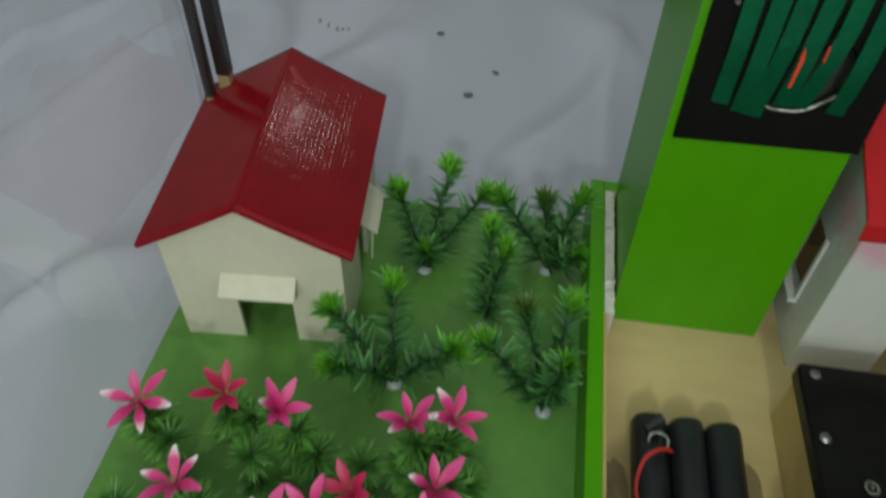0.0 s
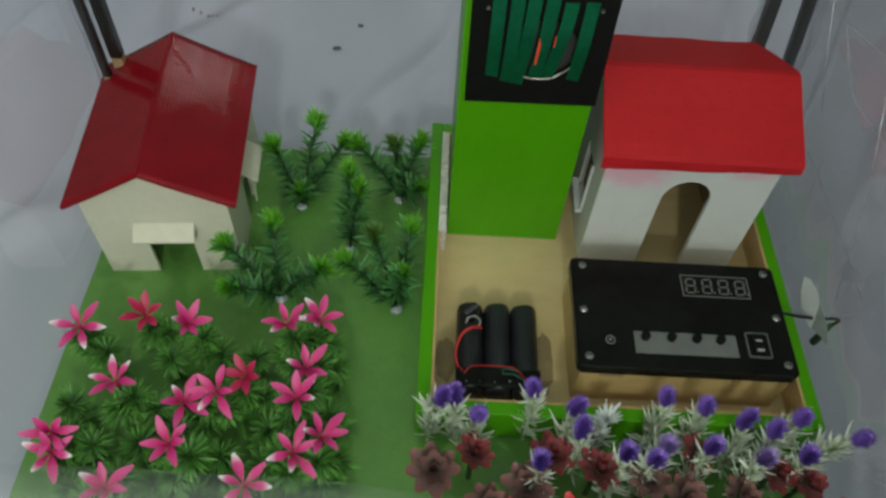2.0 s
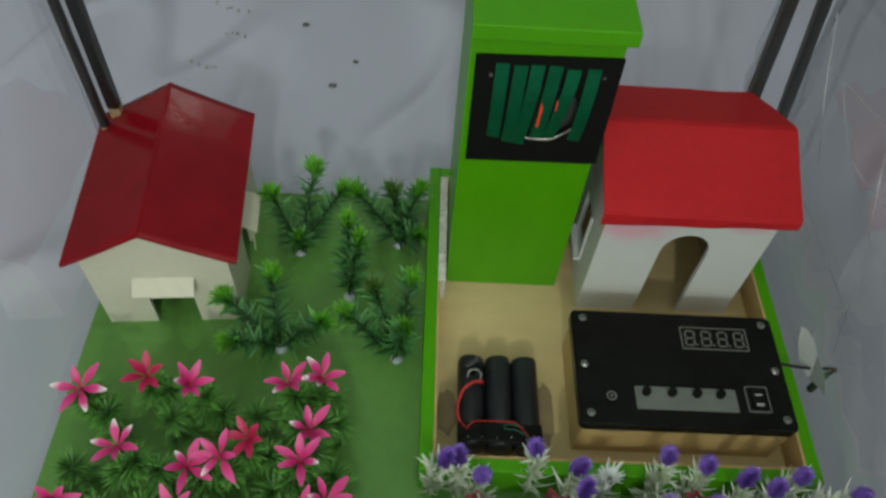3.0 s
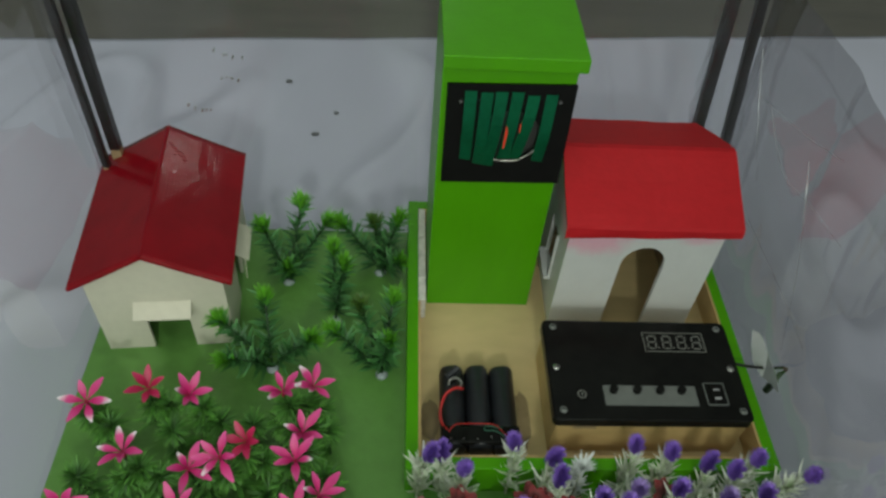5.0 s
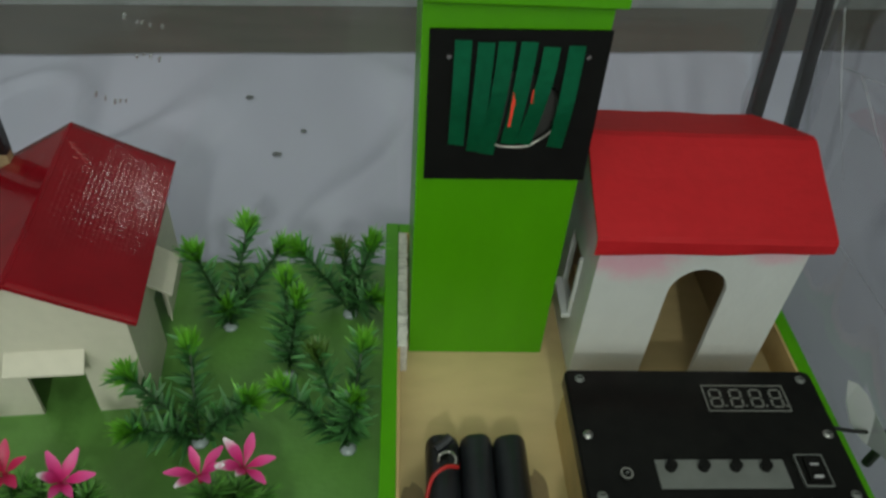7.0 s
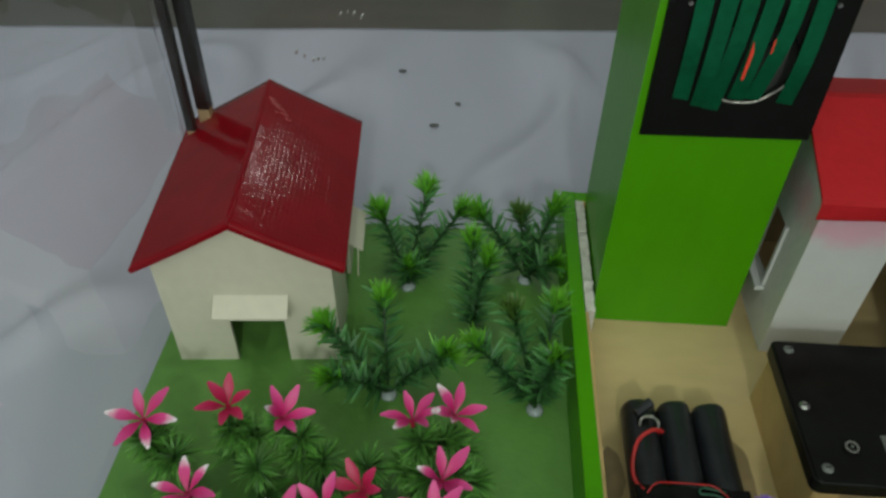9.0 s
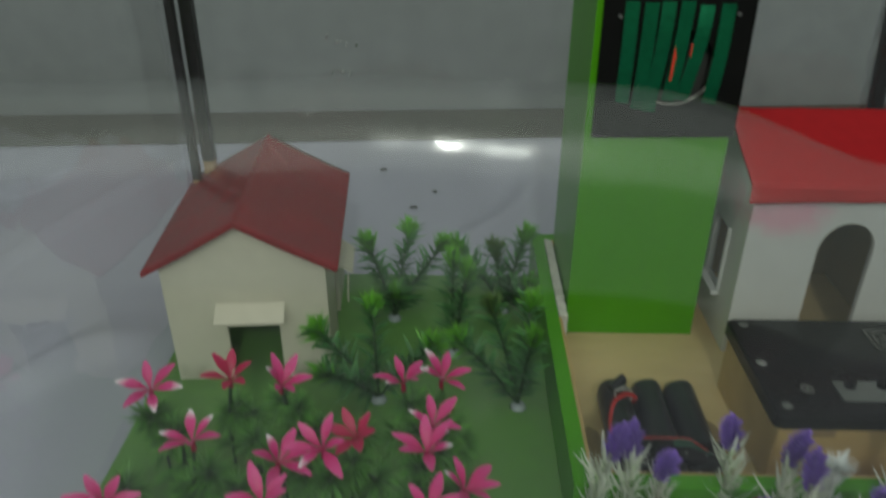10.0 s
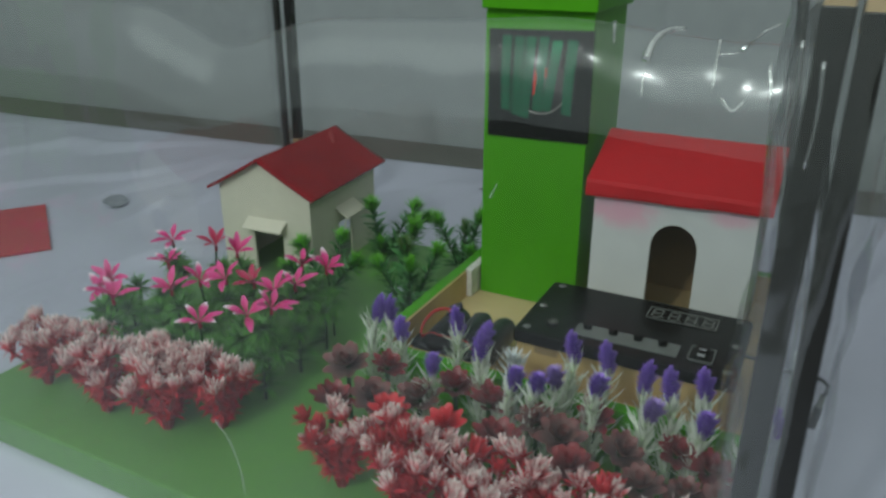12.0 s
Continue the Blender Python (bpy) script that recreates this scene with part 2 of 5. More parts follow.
M_MAROON2 = ramp_mat("brown_succulent", [(0.0, (0.06, 0.045, 0.04)), (0.6, (0.15, 0.09, 0.08)), (1.0, (0.22, 0.08, 0.075))], 0.45, 0.3, 0.2)
M_LAV = ramp_mat("violet_florets", [(0.0, (0.18, 0.075, 0.46)), (1.0, (0.35, 0.2, 0.72))], 0.5, 0.25)
M_LAVPALE = ramp_mat("pale_violet_florets", [(0.0, (0.25, 0.14, 0.5)), (1.0, (0.42, 0.3, 0.65))], 0.5, 0.25)
M_FROST = ramp_mat("frosted_needles", [(0.0, (0.46, 0.6, 0.33)), (0.3, (0.76, 0.82, 0.67)), (1.0, (0.86, 0.88, 0.82))], 0.5, 0.15)
M_FROSTWHITE = ramp_mat("white_needles", [(0.0, (0.6, 0.64, 0.6)), (1.0, (0.8, 0.82, 0.84))], 0.5, 0.1)


def roof_mat():
    """Dark red gloss paint with brush grooves down the slope."""
    m = mat("dark_red_gloss_paint", (0.28, 0.005, 0.012), 0.1, vary=0.14, grain=40, blotch=9, bump=0.0, stretch=(1, 1, 1), spec=0.2)
    n, l = m.node_tree.nodes, m.node_tree.links
    b = n["Principled BSDF"]
    tc = n.new("ShaderNodeTexCoord")
    mp = n.new("ShaderNodeMapping")
    mp.inputs["Scale"].default_value = (0.3, 1, 0.3)
    l.new(tc.outputs["Object"], mp.inputs[0])
    t = n.new("ShaderNodeTexNoise")
    t.inputs["Scale"].default_value = 330
    t.inputs["Detail"].default_value = 2
    l.new(mp.outputs[0], t.inputs["Vector"])
    t2 = n.new("ShaderNodeTexNoise")
    t2.inputs["Scale"].default_value = 110
    l.new(tc.outputs["Object"], t2.inputs["Vector"])
    ad = n.new("ShaderNodeMath")
    ad.operation = "MULTIPLY_ADD"
    ad.inputs[1].default_value = 1.6
    l.new(t.outputs["Fac"], ad.inputs[0])
    l.new(t2.outputs["Fac"], ad.inputs[2])
    bp = n.new("ShaderNodeBump")
    bp.inputs["Strength"].default_value = 0.075
    bp.inputs["Distance"].default_value = 0.0015
    l.new(ad.outputs[0], bp.inputs["Height"])
    l.new(bp.outputs[0], b.inputs["Normal"])
    return m


def white_wall_mat():
    """White paint with smeared pink stains near the top."""
    m = mat("white_paint_pink_smears", (0.65, 0.66, 0.66), 0.4, vary=0.04, grain=60, blotch=10, bump=0.35, bump_scale=120)
    n, l = m.node_tree.nodes, m.node_tree.links
    b = n["Principled BSDF"]
    base = b.inputs["Base Color"].links[0].from_socket
    tc = n.new("ShaderNodeTexCoord")
    sp = n.new("ShaderNodeSeparateXYZ")
    l.new(tc.outputs["Object"], sp.inputs[0])
    ns = n.new("ShaderNodeTexNoise")
    ns.inputs["Scale"].default_value = 70
    ns.inputs["Detail"].default_value = 3
    l.new(tc.outputs["Object"], ns.inputs["Vector"])
    mu = None
    for cx, cz, rx, rz, most in ((0.133, 0.114, 0.034, 0.018, 0.75), (0.222, 0.121, 0.024, 0.009, 0.55)):
        mp = n.new("ShaderNodeMapping")
        mp.vector_type = "POINT"
        mp.inputs["Scale"].default_value = (1 / rx, 0, 1 / rz)
        mp.inputs["Location"].default_value = (-cx / rx, 0, -cz / rz)
        l.new(tc.outputs["Object"], mp.inputs[0])
        ln = n.new("ShaderNodeVectorMath")
        ln.operation = "LENGTH"
        l.new(mp.outputs[0], ln.inputs[0])
        wob = n.new("ShaderNodeMath")
        wob.operation = "MULTIPLY_ADD"
        wob.inputs[1].default_value = 1.1
        l.new(ns.outputs["Fac"], wob.inputs[0])
        l.new(ln.outputs["Value"], wob.inputs[2])
        st = n.new("ShaderNodeMapRange")
        st.interpolation_type = "SMOOTHSTEP"
        st.inputs["From Min"].default_value, st.inputs["From Max"].default_value = 0.75, 1.85
        st.inputs["To Min"].default_value, st.inputs["To Max"].default_value = most, 0.0
        l.new(wob.outputs[0], st.inputs["Value"])
        if mu is None:
            mu = st
        else:
            both = n.new("ShaderNodeMath")
            both.operation = "MAXIMUM"
            l.new(mu.outputs[0], both.inputs[0])
            l.new(st.outputs[0], both.inputs[1])
            mu = both
    mx = n.new("ShaderNodeMix")
    mx.data_type = "RGBA"
    mx.inputs[7].default_value = (0.76, 0.34, 0.47, 1)
    l.new(mu.outputs[0], mx.inputs[0])
    l.new(base, mx.inputs[6])
    l.new(mx.outputs[2], b.inputs["Base Color"])
    return m


M_ROOF = roof_mat()
# Shiny red for the small beads that put glints on the roof.
M_GLINT_BEAD = mat("red_gloss_glint_bead", (0.34, 0.01, 0.015), 0.06, vary=0.1, bump=0.0, coat=1.0)
M_WHITE = white_wall_mat()


# ---------------------------------------------------------------- mesh helpers
def thing(name, label, category, at=(0, 0, 0), turn=0.0, group="", kind=""):
    ob = new(name)
    ob.empty_display_size = 0.02
    ob.matrix_world = pose(*at, 0, 0, turn)
    return tagged(ob, label, category, group, kind)


def part(name, bm, material, parent=None, label="", smooth=False):
    """Links a bmesh, or a ready mesh, as one object under its parent."""
    if isinstance(bm, bpy.types.Mesh):
        me = bm
    else:
        me = bpy.data.meshes.new(name)
        bm.to_mesh(me)
        bm.free()
    if not me.materials:
        me.materials.append(material)
    if smooth:
        me.polygons.foreach_set("use_smooth", [True] * len(me.polygons))
    ob = new(name, me)
    if parent is not None:
        ob.parent = parent
    return tagged(ob, label)


def solid(name, bm, material, label, category, kind="", group="", smooth=False):
    return tagged(part(name, bm, material, None, "", smooth), label, category, group, kind)


def box(x0, x1, y0, y1, z0, z1, bevel=0.0, bm=None, seg=2):
    b = bmesh.new()
    bmesh.ops.create_cube(b, size=1)
    for v in b.verts:
        v.co = Vector((x0 + (v.co.x + 0.5) * (x1 - x0), y0 + (v.co.y + 0.5) * (y1 - y0), z0 + (v.co.z + 0.5) * (z1 - z0)))
    if bevel:
        bmesh.ops.bevel(b, geom=b.edges[:], offset=bevel, segments=seg, affect="EDGES", profile=0.5)
    if bm is None:
        return b
    me = bpy.data.meshes.new("tmp")
    b.to_mesh(me)
    b.free()
    bm.from_mesh(me)
    bpy.data.meshes.remove(me)
    return bm


def slab(outline, thick, axis="y", holes=(), bevel=0.0):
    """A plate from a closed outline in two coordinates, thick along the third; holes are closed outlines in it."""
    b = bmesh.new()
    edges = []
    for ring in (outline, *holes):
        vs = [b.verts.new({"y": (p, 0, q), "x": (0, p, q), "z": (p, q, 0)}[axis]) for p, q in ring]
        edges += [b.edges.new((vs[i], vs[(i + 1) % len(vs)])) for i in range(len(vs))]
    bmesh.ops.triangle_fill(b, use_beauty=True, use_dissolve=False, edges=edges)
    way = {"y": Vector((0, thick, 0)), "x": Vector((thick, 0, 0)), "z": Vector((0, 0, thick))}[axis]
    ret = bmesh.ops.extrude_face_region(b, geom=b.faces[:])
    bmesh.ops.translate(b, vec=way, verts=[g for g in ret["geom"] if isinstance(g, bmesh.types.BMVert)])
    bmesh.ops.recalc_face_normals(b, faces=b.faces[:])
    return b


def shifted(b, x, y, z):
    bmesh.ops.translate(b, vec=(x, y, z), verts=b.verts[:])
    return b


def rounded(x0, x1, y0, y1, r, n=5):
    pts = []
    for cx, cy, a0 in ((x1 - r, y1 - r, 0), (x0 + r, y1 - r, 90), (x0 + r, y0 + r, 180), (x1 - r, y0 + r, 270)):
        pts += [(cx + r * math.cos(radians(a0 + 90 * i / n)), cy + r * math.sin(radians(a0 + 90 * i / n))) for i in range(n + 1)]
    return pts


def disc_ring(cx, cy, r, n=24, ry=None):
    return [(cx + r * math.cos(2 * math.pi * i / n), cy + (ry or r) * math.sin(2 * math.pi * i / n)) for i in range(n)]


def tube(points, radius, sides=8, bm=None, taper=1.0):
    """A round cord along points."""
    b = bm or bmesh.new()
    pts = [Vector(p) for p in points]
    rings = []
    for i, p in enumerate(pts):
        d = (pts[min(i + 1, len(pts) - 1)] - pts[max(i - 1, 0)]).normalized()
        u = d.cross(Vector((0.3, 0.2, 1)) if abs(d.z) < 0.9 else Vector((1, 0.1, 0))).normalized()
        w = d.cross(u)
        r = radius * (1 + (taper - 1) * i / (len(pts) - 1))
        rings.append([b.verts.new(p + r * (math.cos(a) * u + math.sin(a) * w)) for a in [2 * math.pi * k / sides for k in range(sides)]])
    for a, c in zip(rings, rings[1:]):
        for k in range(sides):
            b.faces.new((a[k], a[(k + 1) % sides], c[(k + 1) % sides], c[k]))
    b.faces.new(rings[0][::-1])
    b.faces.new(rings[-1])
    return b


def bent(points, n=8):
    """A smooth line through a few points."""
    p = [Vector(q) for q in points]
    p = [2 * p[0] - p[1], *p, 2 * p[-1] - p[-2]]
    out = []
    for i in range(1, len(p) - 2):
        for k in range(n):
            t = k / n
            a, b, c, d = p[i - 1:i + 3]
            out.append(0.5 * (2 * b + (c - a) * t + (2 * a - 5 * b + 4 * c - d) * t * t + (3 * b - a - 3 * c + d) * t ** 3))
    return out + [p[-2]]


class Leaves:
    """Gathers many small curved, pointed leaves into one mesh, each with v running from root to tip."""

    def __init__(self):
        self.v, self.f, self.uv = [], [], []

    def leaf(self, root, way, length, width, droop=0.2, fold=0.25, rings=3, blunt=0.0, twist=0.0, peak=0.8):
        root, way = Vector(root), Vector(way).normalized()
        side = way.cross(Vector((0, 0, 1)))
        side = side.normalized() if side.length > 0.05 else Vector((1, 0, 0))
        side = Matrix.Rotation(twist, 3, way) @ side
        up = side.cross(way).normalized()
        first = len(self.v)
        for i in range(rings + 1):
            t = i / rings
            c = root + way * (length * t) - up * (droop * length * t * t)
            w = width * max(0.06 + blunt * (1 if i == rings else 0), math.sin(math.pi * (0.12 + 0.88 * t) ** peak) if t < 1 else blunt)
            for s in (-1, 0, 1):
                self.v.append(c + side * (s * w / 2) + up * (abs(s) * fold * w / 2))
        for i in range(rings):
            a = first + 3 * i
            for s in (0, 1):
                self.f.append((a + s, a + s + 1, a + s + 4, a + s + 3))
                self.uv += [(0.5 * s, i / rings), (0.5 * s + 0.5, i / rings), (0.5 * s + 0.5, (i + 1) / rings), (0.5 * s, (i + 1) / rings)]
        return self

    def mesh(self, name):
        me = bpy.data.meshes.new(name)
        me.from_pydata([tuple(c) for c in self.v], [], self.f)
        layer = me.uv_layers.new(name="UVMap")
        layer.data.foreach_set("uv", [c for p in self.uv for c in p])
        me.polygons.foreach_set("use_smooth", [True] * len(me.polygons))
        me.update()
        return me


def ball_way(rng, low=-0.2):
    z = rng.uniform(low, 1)
    a = rng.uniform(0, 2 * math.pi)
    r = math.sqrt(max(0, 1 - z * z))
    return Vector((r * math.cos(a), r * math.sin(a), z))


# ---------------------------------------------------------------- room
TABLE_Z = -0.038
BOARD_Z = -0.012
WALL_Y = 0.665
solid("floor", box(-2.2, 2.2, -2.6, 0.95, -0.86, -0.8), M_FLOOR, "grey concrete room floor", "floor", "structure")
solid("ceiling", box(-2.2, 2.2, -2.6, 0.95, 1.9, 1.96), M_ROOM, "plain pale ceiling", "ceiling", "structure")
north = solid("wall_north", box(-2.2, 2.2, 0.0, 0.08, -0.8, 1.9), M_WALL, "grey plastered wall behind the table", "wall", "structure")
north.matrix_world = pose(0, WALL_Y, 0, 0, 0, 4.1)
solid("wall_south", box(-2.2, 2.2, -2.68, -2.6, -0.8, 1.9), M_ROOM, "plain pale wall", "wall", "structure")
solid("wall_east", box(2.2, 2.28, -2.6, 0.95, -0.8, 1.9), M_ROOM, "plain pale wall", "wall", "structure")
solid("wall_west", box(-2.28, -2.2, -2.6, 0.95, -0.8, 1.9), M_ROOM, "plain pale wall", "wall", "structure")

table = thing("table", "brown wooden table mostly covered by a white cloth", "table", (0, 0, TABLE_Z - 0.004))
top = part("tabletop", slab([(-1.6, -0.75), (1.15, -0.75), (1.15, WALL_Y + 0.0717 * 1.15 - 0.008), (-1.6, WALL_Y - 0.0717 * 1.6 - 0.008)], -0.035, "z"), M_TABLE, table)
for lx, ly in ((-1.5, -0.68), (1.05, -0.68), (-1.5, 0.38), (1.05, 0.5)):
    part("leg", box(lx - 0.03, lx + 0.03, ly - 0.03, ly + 0.03, -0.8 - TABLE_Z + 0.004, -0.035, 0.003), M_TABLE, table)


rail = thing("wall_board", "dark brown wooden board fixed to the grey wall", "board", (0, WALL_Y, 0), 4.1)
M_RAIL = mat("dark_brown_board", (0.06, 0.04, 0.025), 0.5, vary=0.2, grain=60, blotch=8, stretch=(0.1, 1, 1))
part("plank", box(0.296, 1.6, -0.018, -0.0005, 0.2, 0.29, 0.0015), M_RAIL, rail)
part("lower_edge", box(0.296, 1.6, -0.02, -0.0005, 0.1965, 0.1998, 0.0006), M_STICK, rail, "pale bare lower edge")


def cloth():
    """A creased white sheet over the table, its back edge running a little askew."""
    b = bmesh.new()
    nx, ny = 300, 150
    rows = []
    for j in range(ny + 1):
        row = []
        for i in range(nx + 1):
            x = -1.58 + 2.71 * i / nx
            back = 0.5165 + 0.0767 * x + 0.004 * noise.noise((x * 6, 3, 0))
            y = -0.74 + (back + 0.74) * j / ny
            far = max(0.0, min(1.0, max(-0.31 - x, x - 0.3, 0.8 * (y - 0.13), -0.37 - y) / 0.1)) * max(0.05, min(1.0, (back - y) / 0.12)) * max(0.0, min(1.0, (math.hypot(x + 0.67, y + 0.07) - 0.14) / 0.08))
            z = TABLE_Z
            fold = abs(noise.noise((x * 3.1 + y * 1.2, y * 1.1 - x * 0.6, 1.7)))
            z += far * (0.009 * noise.noise((x * 5, y * 3, 0)) + 0.026 * max(0, 0.16 - fold) / 0.16 * max(0, noise.noise((x * 1.4, y * 1.4, 5)) + 0.25))
            fold2 = abs(noise.noise((x * 7.3 - y * 2.2, y * 2.1 + x * 1.6, 8.2)))
            z += far * 0.013 * max(0, 0.12 - fold2) / 0.12
            fold3 = abs(noise.noise((x * 13 + y * 4, y * 3.5 - x * 5, 3.1)))
            z += far * (0.009 * max(0, 0.12 - fold2) + 0.05 * max(0, 0.1 - fold3) * max(0, 0.4 + noise.noise((x * 2, y * 2, 6))))
            row.append(b.verts.new((x, y, max(z, TABLE_Z - 0.001) + 0.0005)))
        rows.append(row)
    for r, s in zip(rows, rows[1:]):
        for i in range(nx):
            b.faces.new((r[i], r[i + 1], s[i + 1], s[i]))
    ret = bmesh.ops.extrude_face_region(b, geom=b.faces[:])
    bmesh.ops.translate(b, vec=(0, 0, -0.0025), verts=[g for g in ret["geom"] if isinstance(g, bmesh.types.BMVert)])
    bmesh.ops.recalc_face_normals(b, faces=b.faces[:])
    return b


solid("tablecloth", cloth(), M_CLOTH, "creased white plastic tablecloth spread over the table", "tablecloth", smooth=True)
M_SMUDGE = mat("grey_dirt", (0.22, 0.22, 0.235), 0.9, vary=0.3, grain=300, blotch=120)
for sx, sy, sr in ((-0.177, 0.394, 0.0045), (-0.11, 0.33, 0.0035), (-0.133, 0.287, 0.005)):
    ring = [(sx + sr * (1 + 0.5 * noise.noise((a, sx * 50, 0))) * math.cos(a), sy + 0.7 * sr * (1 + 0.5 * noise.noise((a, 9, sy * 50))) * math.sin(a)) for a in [k * math.pi / 6 for k in range(12)]]
    solid("dirt_speck", shifted(slab(ring, 0.001, "z"), 0, 0, TABLE_Z + 0.0035), M_SMUDGE, "small grey dirt speck on the white cloth", "dirt", group="dirt specks on the cloth")
smear = [(-0.632 + 0.03 * math.cos(a) * (1 + 0.35 * noise.noise((a, 4, 0))), 0.096 + 0.016 * math.sin(a) * (1 + 0.35 * noise.noise((a, 7, 0)))) for a in [k * math.pi / 10 for k in range(20)]]
smear = shifted(slab(smear, 0.0008, "z"), 0.632, -0.096, 0)
bmesh.ops.rotate(smear, cent=(0, 0, 0), matrix=Matrix.Rotation(radians(-38), 3, "Z"), verts=smear.verts[:])
M_SMEAR = mat("faint_grey_smear", (0.46, 0.47, 0.55), 0.9, vary=0.3, grain=200, blotch=60)
solid("dirt_smear", shifted(smear, -0.632, 0.096, TABLE_Z + 0.0035), M_SMEAR, "faint grey smear on the white cloth", "dirt")
card = slab([(0, 0), (0.185, 0), (0.185, -0.14), (0, -0.14)], 0.004, "z")
bmesh.ops.bevel(card, geom=card.edges[:], offset=0.0008, segments=1, affect="EDGES")
bmesh.ops.rotate(card, cent=(0, 0, 0), matrix=Matrix.Rotation(radians(-35), 3, "Z"), verts=card.verts[:])
solid("red_card", shifted(card, -0.707, 0.036, TABLE_Z + 0.0012), M_RED, "flat red card lying on the white cloth", "card")

# ---------------------------------------------------------------- board and tray
solid("base_board", box(-0.3, 0.281, -0.347, 0.104, TABLE_Z, BOARD_Z, 0.0015), M_GREEN, "green painted wooden base board on the tablecloth", "board")

tray = thing("tray", "shallow plywood tray with lime green rim on the base board", "tray", (0, 0, BOARD_Z))
RIM = 0.028 - BOARD_Z
part("tray_floor", box(-0.008, 0.267, -0.171, 0.1, 0.0005, -BOARD_Z), M_PLY, tray, "pale plywood floor")
part("rim", box(-0.0185, -0.0085, -0.182, 0.11, 0, RIM, 0.0008), M_LIME, tray)
part("rim", box(0.2675, 0.277, -0.182, 0.11, 0, RIM, 0.0008), M_LIME, tray)
part("rim", box(-0.0085, 0.2675, -0.182, -0.172, 0, RIM - 0.0004, 0.0008), M_LIME, tray)
part("rim", box(-0.0085, 0.2675, 0.1, 0.11, 0, RIM - 0.0004, 0.0008), M_LIME, tray)
part("inner_panel", box(-0.0085, -0.0065, -0.1715, -0.019, 0.012, RIM - 0.0008), M_PLY_Z, tray, "bare plywood inner face")
part("inner_panel", box(0.2655, 0.2675, -0.1715, 0.0995, 0.012, RIM - 0.0008), M_PLY_Z, tray, "bare plywood inner face")
part("inner_panel", box(-0.006, 0.265, -0.172, -0.17, 0.012, RIM - 0.0012), M_PLY_Z, tray, "bare plywood inner face")
part("inner_panel", box(-0.006, 0.265, 0.098, 0.1, 0.012, RIM - 0.0012), M_PLY_Z, tray, "bare plywood inner face")


def foam_strip():
    b = bmesh.new()
    for k in range(40):
        y = -0.018 + 0.116 * k / 39
        l, r = -0.0083 + 0.0005 * noise.noise((k * 0.7, 0, 0)), -0.0018 + 0.0014 * noise.noise((k * 0.6, 4, 0))
        z = 0.0285 + 0.0012 * noise.noise((k * 0.5, 8, 0))
        for c in ((l, y, 0.0005), (l, y, z), (r, y, z - 0.001), (r, y, 0.0005)):
            b.verts.new(c)
    b.verts.ensure_lookup_table()
    v = b.verts
    for k in range(39):
        for j in range(4):
            b.faces.new((v[4 * k + j], v[4 * k + (j + 1) % 4], v[4 * k + 4 + (j + 1) % 4], v[4 * k + 4 + j]))
    b.faces.new(v[0:4])
    b.faces.new(v[-4:][::-1])
    bmesh.ops.recalc_face_normals(b, faces=b.faces[:])
    return b


solid("foam_strip", foam_strip(), M_ROUGHWHITE, "rough torn white foam strip wedged between tray rim and tower", "foam strip")
M_STAIN = mat("brown_glue_stain", (0.36, 0.26, 0.135), 0.45, vary=0.2, grain=80, blotch=30)
for cx, cy, rx, ry in ((0.002, -0.124, 0.0085, 0.019), (0.08, -0.122, 0.008, 0.026)):
    ring = [(max(-0.0055, cx + rx * (1 + 0.35 * noise.noise((3 * math.cos(a), 3 * math.sin(a), cx * 40))) * math.cos(a)), cy + ry * (1 + 0.3 * noise.noise((2 * math.cos(a), 2 * math.sin(a), 7))) * math.sin(a)) for a in [k * math.pi / 12 for k in range(24)]]
    solid("glue_stain", shifted(slab(ring, 0.0006, "z"), 0, 0, 0.0001), M_STAIN, "dried brown glue stain on the plywood floor", "stain", group="glue stains")

# ---------------------------------------------------------------- tower
tower = thing("tower", "tall lime green box tower with a ribboned black panel", "tower", (0, 0, 0))
HX, HZ, HR = 0.053, 0.207, 0.024
part("front_wall", slab([(0, 0.0003), (0.096, 0.0003), (0.096, 0.2695), (0, 0.2695)], 0.003, "y", [disc_ring(HX, HZ, HR + 0.004, 28)]), M_LIME, tower)
part("side_wall", box(0, 0.003, 0.003, 0.1, 0.0003, 0.2695), M_LIME, tower)
part("side_wall", box(0.093, 0.096, 0.003, 0.1, 0.0003, 0.2695), M_LIME, tower)
part("back_wall", box(0.003, 0.093, 0.097, 0.1, 0.0003, 0.2695), M_LIME, tower)
part("cap", box(-0.0005, 0.1003, -0.0095, 0.105, 0.2695, 0.2805, 0.0009), M_LIME, tower, "lime green lid board")
part("black_panel", slab([(0.0045, 0.1592), (0.0982, 0.1608), (0.097, 0.2545), (0.004, 0.2522)], -0.0022, "y", [disc_ring(HX, HZ, HR, 28)]), M_BLACKCARD, tower, "matt black square panel")
part("backing_disc", shifted(slab(disc_ring(HX, HZ, 0.036, 28), 0.002, "y"), 0, 0.0085, 0), M_DARKGREY, tower, "dark grey card inside the opening")
part("foil_rim", tube([(HX + HR * math.cos(a), -0.0026 - 0.0004 * math.sin(9 * a), HZ + HR * math.sin(a) * 1.0) for a in [radians(232 + 98 * k / 18) for k in range(19)]], 0.0007, 6), M_FOIL, tower, "ragged silver edge of the opening")
part("red_strip", shifted(slab([(0.0486, 0.2), (0.0498, 0.2), (0.0508, 0.216), (0.0492, 0.222)], 0.001, "y"), 0, -0.0082, 0), M_ORANGE, tower, "bright orange red strip between the ribbons")
